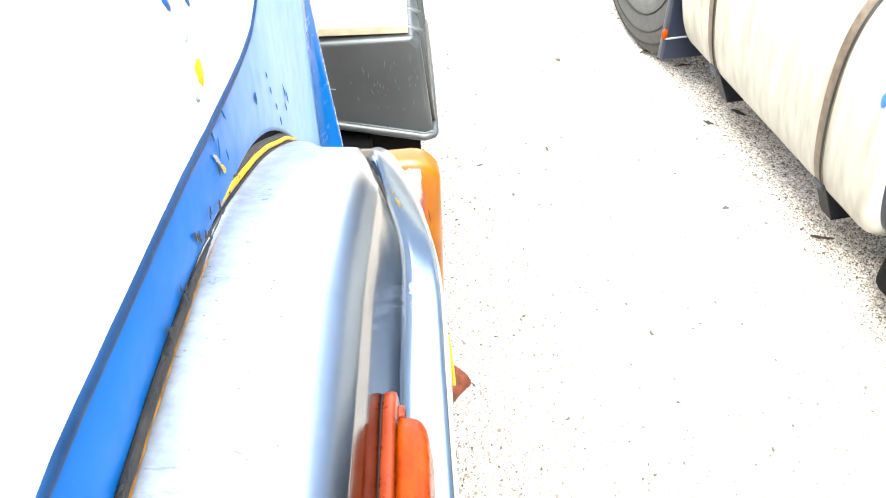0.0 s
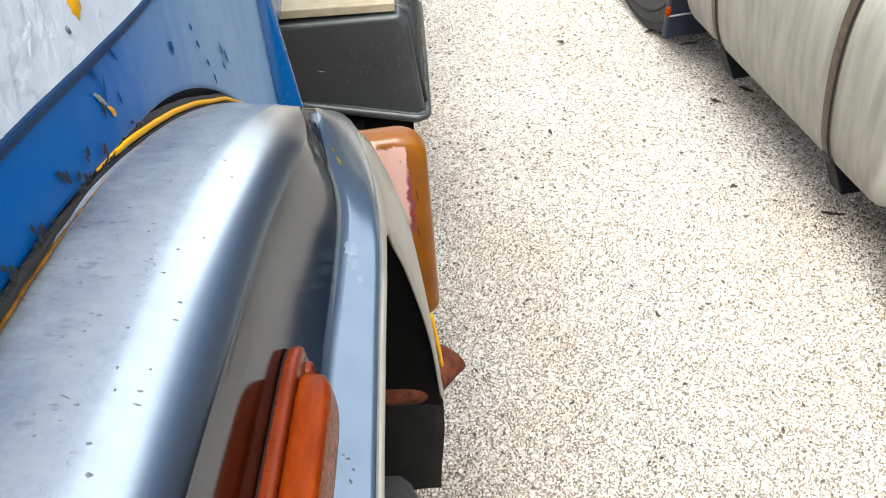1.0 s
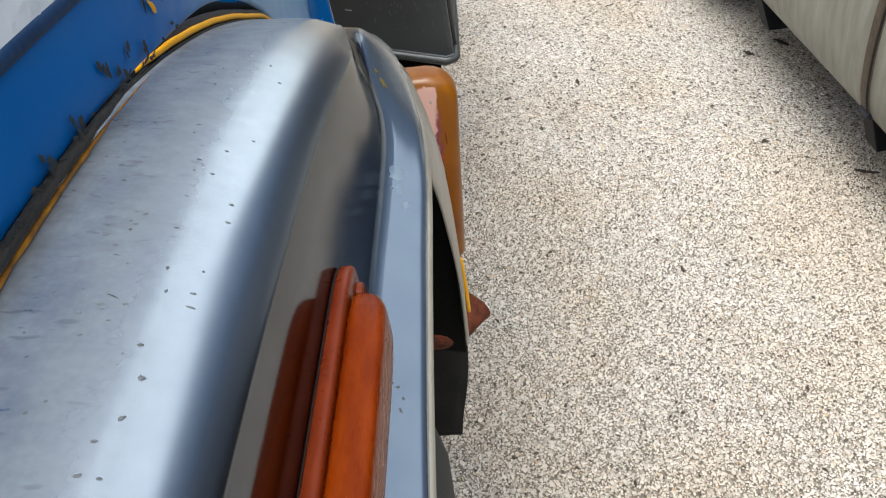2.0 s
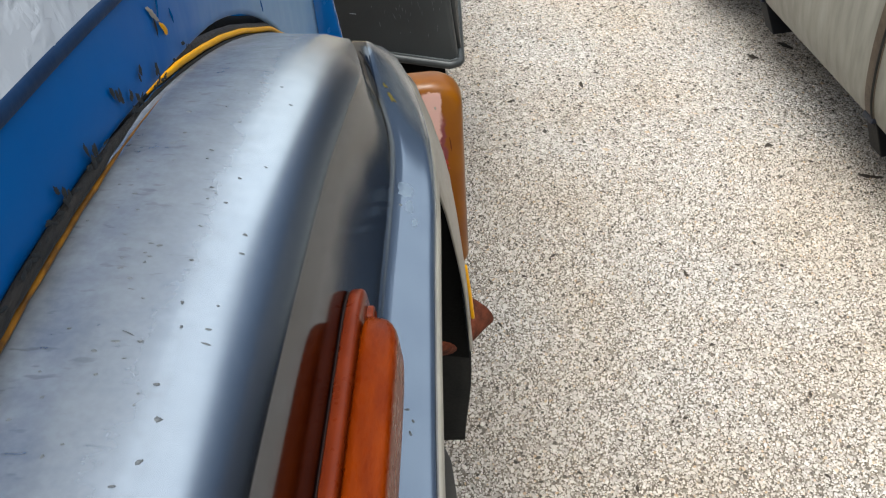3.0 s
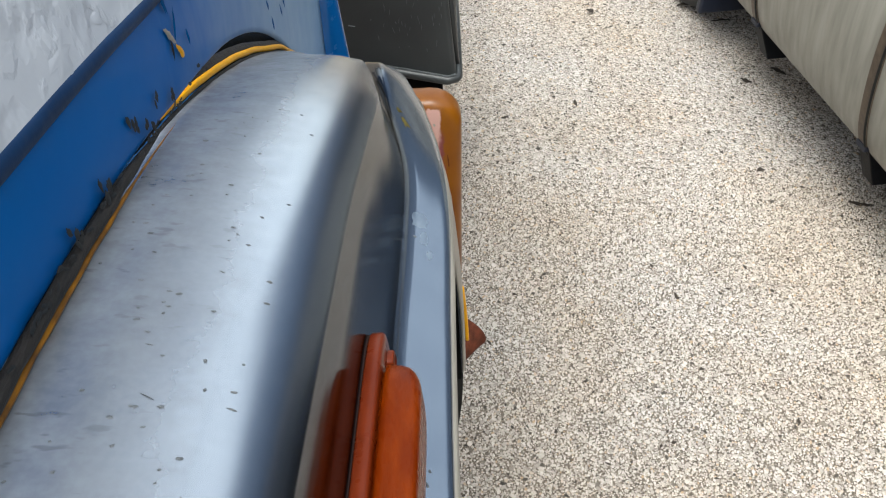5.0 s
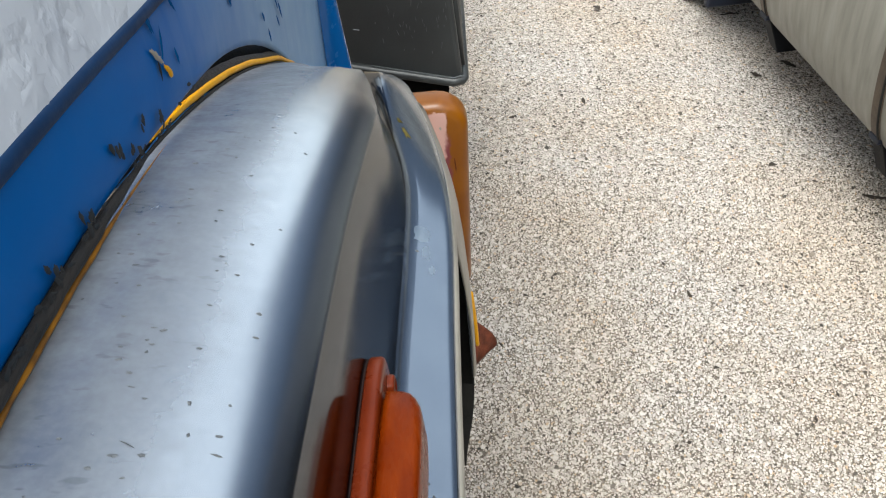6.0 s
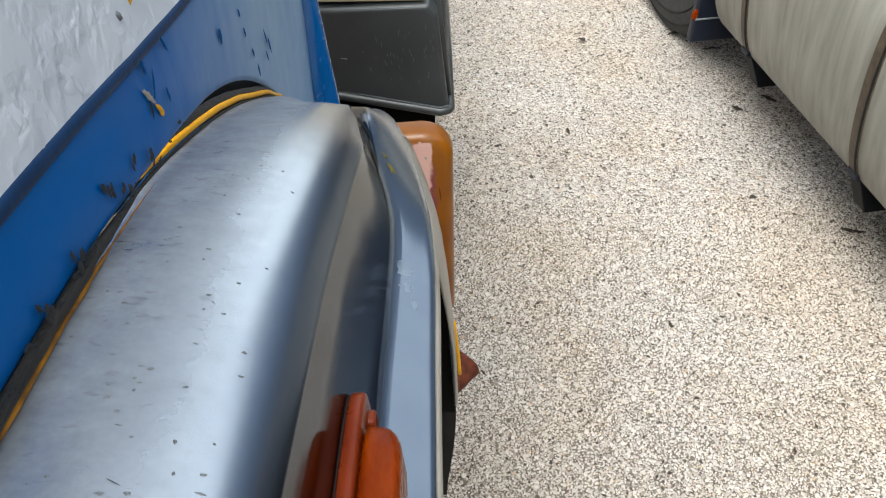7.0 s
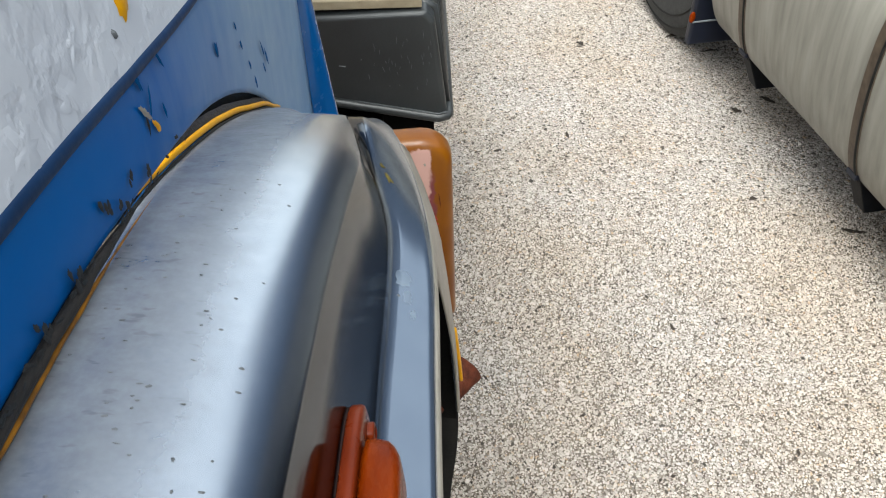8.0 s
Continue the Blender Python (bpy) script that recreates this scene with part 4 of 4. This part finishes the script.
sheet("shaded_end", cap_rows, grid_faces(3, m, True) + [tuple(range(2 * m, 3 * m))], TRUCKBLUE, tank, "end face of the tank, its shade put into dark blue")
bm = bmesh.new()
bmesh.ops.create_uvsphere(bm, u_segments=16, v_segments=10, radius=1.0)
for q in bm.verts:
    q.co = Vector((-0.071 + q.co.x * 0.006, -0.172 + q.co.y * 0.013, 0.688 + q.co.z * 0.024))
part("paint_smear", bm, HUBBLUE, tank, "bright blue smear of paint", smooth=True)


def strap(y):
    rows = []
    for o, w in ((0.0005, -0.019), (0.004, -0.019), (0.004, 0.019), (0.0005, 0.019)):
        for p in ring:
            d = (p - tank_centre).normalized()
            q = p + d * o
            rows.append((q.x, y + w, q.y))
    sheet("strap", rows, grid_faces(4, m, True), STRAP, tank, "worn brown steel tank strap", smooth=False)
    rows = []
    for o, w in ((0.0045, 0.011), (0.0075, 0.012), (0.0075, 0.018), (0.0045, 0.019)):
        for p in ring:
            d = (p - tank_centre).normalized()
            q = p + d * o
            rows.append((q.x, y - w, q.y))
    sheet("rubber_edge", rows, grid_faces(4, m, True), RUBBER, tank, "black rubber strip beside the strap")


def bracket(y):
    # wedge-shaped foot below the tank
    pts = ((0.0, 0.30), (0.06, 0.175), (0.50, 0.175), (0.50, 0.255), (0.10, 0.258), (0.03, 0.273))
    verts = [(x, y + w, z) for w in (-0.028, 0.028) for x, z in pts]
    n = len(pts)
    sheet("bracket", verts, grid_faces(2, n, True) + [tuple(range(n))[::-1], tuple(range(n, 2 * n))], BRACKET, tank, "blue-black steel tank bracket", smooth=False, bevel=0.003)
    part("clip", block(-0.012, 0.012, y - 0.022, y + 0.022, 0.296, 0.312, 0.003), TRUCKBLUE, tank, "blue paint smeared clip")


for y in (0.0, 0.64):
    strap(y)
    bracket(y)

# plate and reflector ahead of the rear wheel
plate = placed(new("mudguard_plate"), (0, 0, 0))
plate.parent = lorry
tagged(plate, "dark blue mudguard plate with an orange reflector")
part("panel", block(-0.036, 0.42, 0.955, 0.990, 0.158, 1.0, 0.010), TRUCKBLUE, plate)
part("seam_strip", block(-0.036, 0.42, 0.9505, 0.9545, 0.250, 0.256, 0.001), GREYRAIL, plate)
bm = bmesh.new()
bmesh.ops.create_uvsphere(bm, u_segments=16, v_segments=10, radius=1.0)
for q in bm.verts:
    q.co = Vector((-0.040 + q.co.x * 0.012, 0.953 + q.co.y * 0.006, 0.272 + q.co.z * 0.022))
part("reflector", bm, AMBER, plate, "orange reflector", smooth=True)


def lorry_wheel(y, paint, x):
    w = placed(new("wheel"), (x, y, 0.5))
    w.parent = lorry
    v2, f2 = turned([(0.12, 0.28), (-0.02, 0.28), (-0.03, 0.30), (-0.035, 0.36), (-0.03, 0.43), (-0.012, 0.475), (0.0, 0.49), (0.03, 0.5), (0.22, 0.5), (0.25, 0.49), (0.28, 0.43), (0.28, 0.3)], 72)
    sheet("tyre", v2, f2, TREAD, w, "dusty black lorry tyre")
    v2, f2 = turned([(-0.02, 0.28), (-0.015, 0.265), (0.04, 0.25), (0.05, 0.17), (0.02, 0.15), (0.02, 0.10), (-0.03, 0.09), (-0.035, 0.06), (-0.035, 0.001)], 48)
    sheet("rim", v2, f2, paint, w, "painted steel wheel rim")
    for r, o in ((0.455, -0.020), (0.405, -0.031), (0.335, -0.033)):
        ring_line = [Vector((o, r * math.cos(2 * math.pi * k / 64), r * math.sin(2 * math.pi * k / 64))) for k in range(65)]
        v2, f2 = tube(ring_line, 0.005, 6)
        sheet("sidewall_rib", v2, f2, RUBBER, w)
    for k in range(10):
        a = 2 * math.pi * k / 10
        v2, f2 = tube([Vector((0.02, 0.125 * math.cos(a), 0.125 * math.sin(a))), Vector((-0.008, 0.125 * math.cos(a), 0.125 * math.sin(a)))], 0.014, 6)
        sheet("nut", v2, f2, paint, w)


lorry_wheel(1.40, GREYRAIL, 0.062)
part("front_mudguard", block(0.02, 0.55, -1.3, -0.262, 0.16, 1.0, 0.04), DARK, lorry, "black front mudguard ahead of the tank")
v, fc = turned([(0.04, 0.055), (-0.045, 0.055), (-0.055, 0.050), (-0.058, 0.040), (-0.056, 0.018), (-0.068, 0.016), (-0.068, 0.001)], 32)
sheet("blue_cap", [(q[0] - 0.005, q[1] - 0.285, q[2] + 0.668) for q in v], fc, HUBBLUE, lorry, "bright blue round cap on the chassis")
part("chassis_rail", block(0.55, 0.64, -2.5, 4.0, 0.72, 0.98, 0.008), TRUCKBLUE, lorry, "dark blue chassis rail")
part("flat_bed", block(0.66, 2.4, -2.4, 4.2, 1.0, 1.1, 0.03), TRUCKBLUE, lorry, "dark blue flat load bed of the lorry")

# ---- leaves and twigs on the gravel ----
def leaf(name, x, y, length, width, turn, seed):
    rnd = random.Random(seed)
    verts, rows = [], 9
    for i in range(rows):
        u = i / (rows - 1)
        w = width * (math.sin(math.pi * u) ** 0.7) * rnd.uniform(0.7, 1.1) / 2
        z = 0.011 + 0.006 * math.sin(3 * u + seed) + rnd.uniform(0, 0.003)
        verts += [(-w, (u - 0.5) * length, z + 0.004), (0, (u - 0.5) * length, z), (w, (u - 0.5) * length, z + 0.003)]
    ob = sheet(name, verts, grid_faces(rows, 3), LEAF, None, thick=0.001)
    ob.location, ob.rotation_euler = (x, y, 0), (0, 0, radians(turn))
    return tagged(ob, "small curled dry brown leaf on the gravel", "leaf", "leaves on the gravel")


for i, (x, y, le, wi, tu) in enumerate(((1.28, 1.769, 0.06, 0.014, 70), (1.122, 2.42, 0.035, 0.02, 80), (1.253, 2.472, 0.05, 0.02, 60), (1.026, 1.924, 0.026, 0.016, 110),
                                        (0.639, 2.916, 0.035, 0.025, 20), (0.701, 2.795, 0.018, 0.012, 45), (0.25, 2.226, 0.02, 0.011, 90), (0.499, 2.301, 0.018, 0.01, 10),
                                        (0.647, 1.417, 0.012, 0.008, 30), (0.657, 1.177, 0.016, 0.008, 120), (1.02, 2.95, 0.05, 0.018, 95), (1.14, 2.83, 0.06, 0.01, 75))):
    leaf("dry_leaf", x, y, le * 1.15, wi * 1.25, tu, i + 3)


# ---- loose gravel ----
def gravel(x0, x1, y0, y1, spacing, size, fine, seed):
    rng = np.random.default_rng(seed)
    nx, ny = int((x1 - x0) / spacing), int((y1 - y0) / spacing)
    gx, gy = np.meshgrid(np.arange(nx), np.arange(ny))
    n = gx.size
    px = x0 + (gx.ravel() + rng.uniform(-0.1, 1.1, n)) * spacing
    py = y0 + (gy.ravel() + rng.uniform(-0.1, 1.1, n)) * spacing
    keep = px < 0.68 + 0.47 * py
    px, py = px[keep], py[keep]
    n = px.size
    r = size * np.exp(rng.normal(0, 0.28, n)) / 2
    pz = r * rng.uniform(0.1, 0.95, n) * (1.0 if fine else 0.35)
    bm = bmesh.new()
    if fine:
        bmesh.ops.create_icosphere(bm, subdivisions=1, radius=1.0)
    else:
        axes = [bm.verts.new(q) for q in ((1, 0, 0), (0, 1, 0), (-1, 0, 0), (0, -1, 0), (0, 0, 1), (0, 0, -1))]
        for a in range(4):
            bm.faces.new((axes[a], axes[(a + 1) % 4], axes[4]))
            bm.faces.new((axes[(a + 1) % 4], axes[a], axes[5]))
        bm.verts.index_update()
    base = np.array([q.co[:] for q in bm.verts])
    tri = np.array([[q.index for q in f.verts] for f in bm.faces])
    bm.free()
    shape = base[None] * rng.uniform(0.72, 1.25, (n, len(base), 1)) * np.stack([rng.uniform(0.8, 1.35, n), rng.uniform(0.7, 1.0, n), rng.uniform(0.5, 0.85, n) * (1.0 if fine else 0.4)], 1)[:, None]
    a, b = rng.uniform(0, 2 * np.pi, n), rng.normal(0, 0.4 if fine else 0.18, n)
    ca, sa, cb, sb = np.cos(a), np.sin(a), np.cos(b), np.sin(b)
    x, y, z = shape[..., 0], shape[..., 1], shape[..., 2]
    x, z = x * cb[:, None] + z * sb[:, None], -x * sb[:, None] + z * cb[:, None]
    x, y = x * ca[:, None] - y * sa[:, None], x * sa[:, None] + y * ca[:, None]
    co = np.stack([x * r[:, None] + px[:, None], y * r[:, None] + py[:, None], z * r[:, None] + pz[:, None]], -1).reshape(-1, 3)
    faces = (tri[None] + (np.arange(n) * len(base))[:, None, None]).reshape(-1, 3)
    me = bpy.data.meshes.new("gravel")
    me.vertices.add(len(co))
    me.vertices.foreach_set("co", co.ravel().astype(np.float32))
    me.loops.add(faces.size)
    me.loops.foreach_set("vertex_index", faces.ravel().astype(np.int32))
    me.polygons.add(len(faces))
    me.polygons.foreach_set("loop_start", np.arange(0, faces.size, 3, dtype=np.int32))
    me.update(calc_edges=True)
    me.materials.append(STONE)
    return new("gravel", me)


tagged(gravel(-0.03, 1.55, 0.55, 1.95, 0.0045, 0.0055, True, 7), "loose pale cream gravel stones", "gravel", kind="stuff")
tagged(gravel(-0.03, 1.75, 1.95, 3.55, 0.0048, 0.0086, False, 8), "loose pale cream gravel stones", "gravel", kind="stuff")


def crumbs(count):
    rnd = random.Random(21)
    verts, faces = [], []
    for _ in range(count):
        x, y, r = rnd.uniform(0.1, 1.4), rnd.uniform(0.7, 3.4), rnd.uniform(0.003, 0.008)
        turn = rnd.uniform(0, 6.3)
        n = len(verts)
        for a, b, c in ((1.6, 0, 0), (0, 0.6, 0), (-1.5, 0.1, 0), (0, -0.6, 0), (0, 0, 0.5), (0, 0, -0.5)):
            a, b = a * rnd.uniform(0.6, 1.2) * r, b * rnd.uniform(0.6, 1.3) * r
            verts.append((x + a * math.cos(turn) - b * math.sin(turn), y + a * math.sin(turn) + b * math.cos(turn), 0.008 + c * r))
        for k in range(4):
            faces += [(n + k, n + (k + 1) % 4, n + 4), (n + (k + 1) % 4, n + k, n + 5)]
    return new("dark_crumbs", mesh_of("dark_crumbs", verts, faces, LEAF, False))


tagged(crumbs(110), "dark crumbs of bark and soil on the gravel", "debris", kind="stuff")
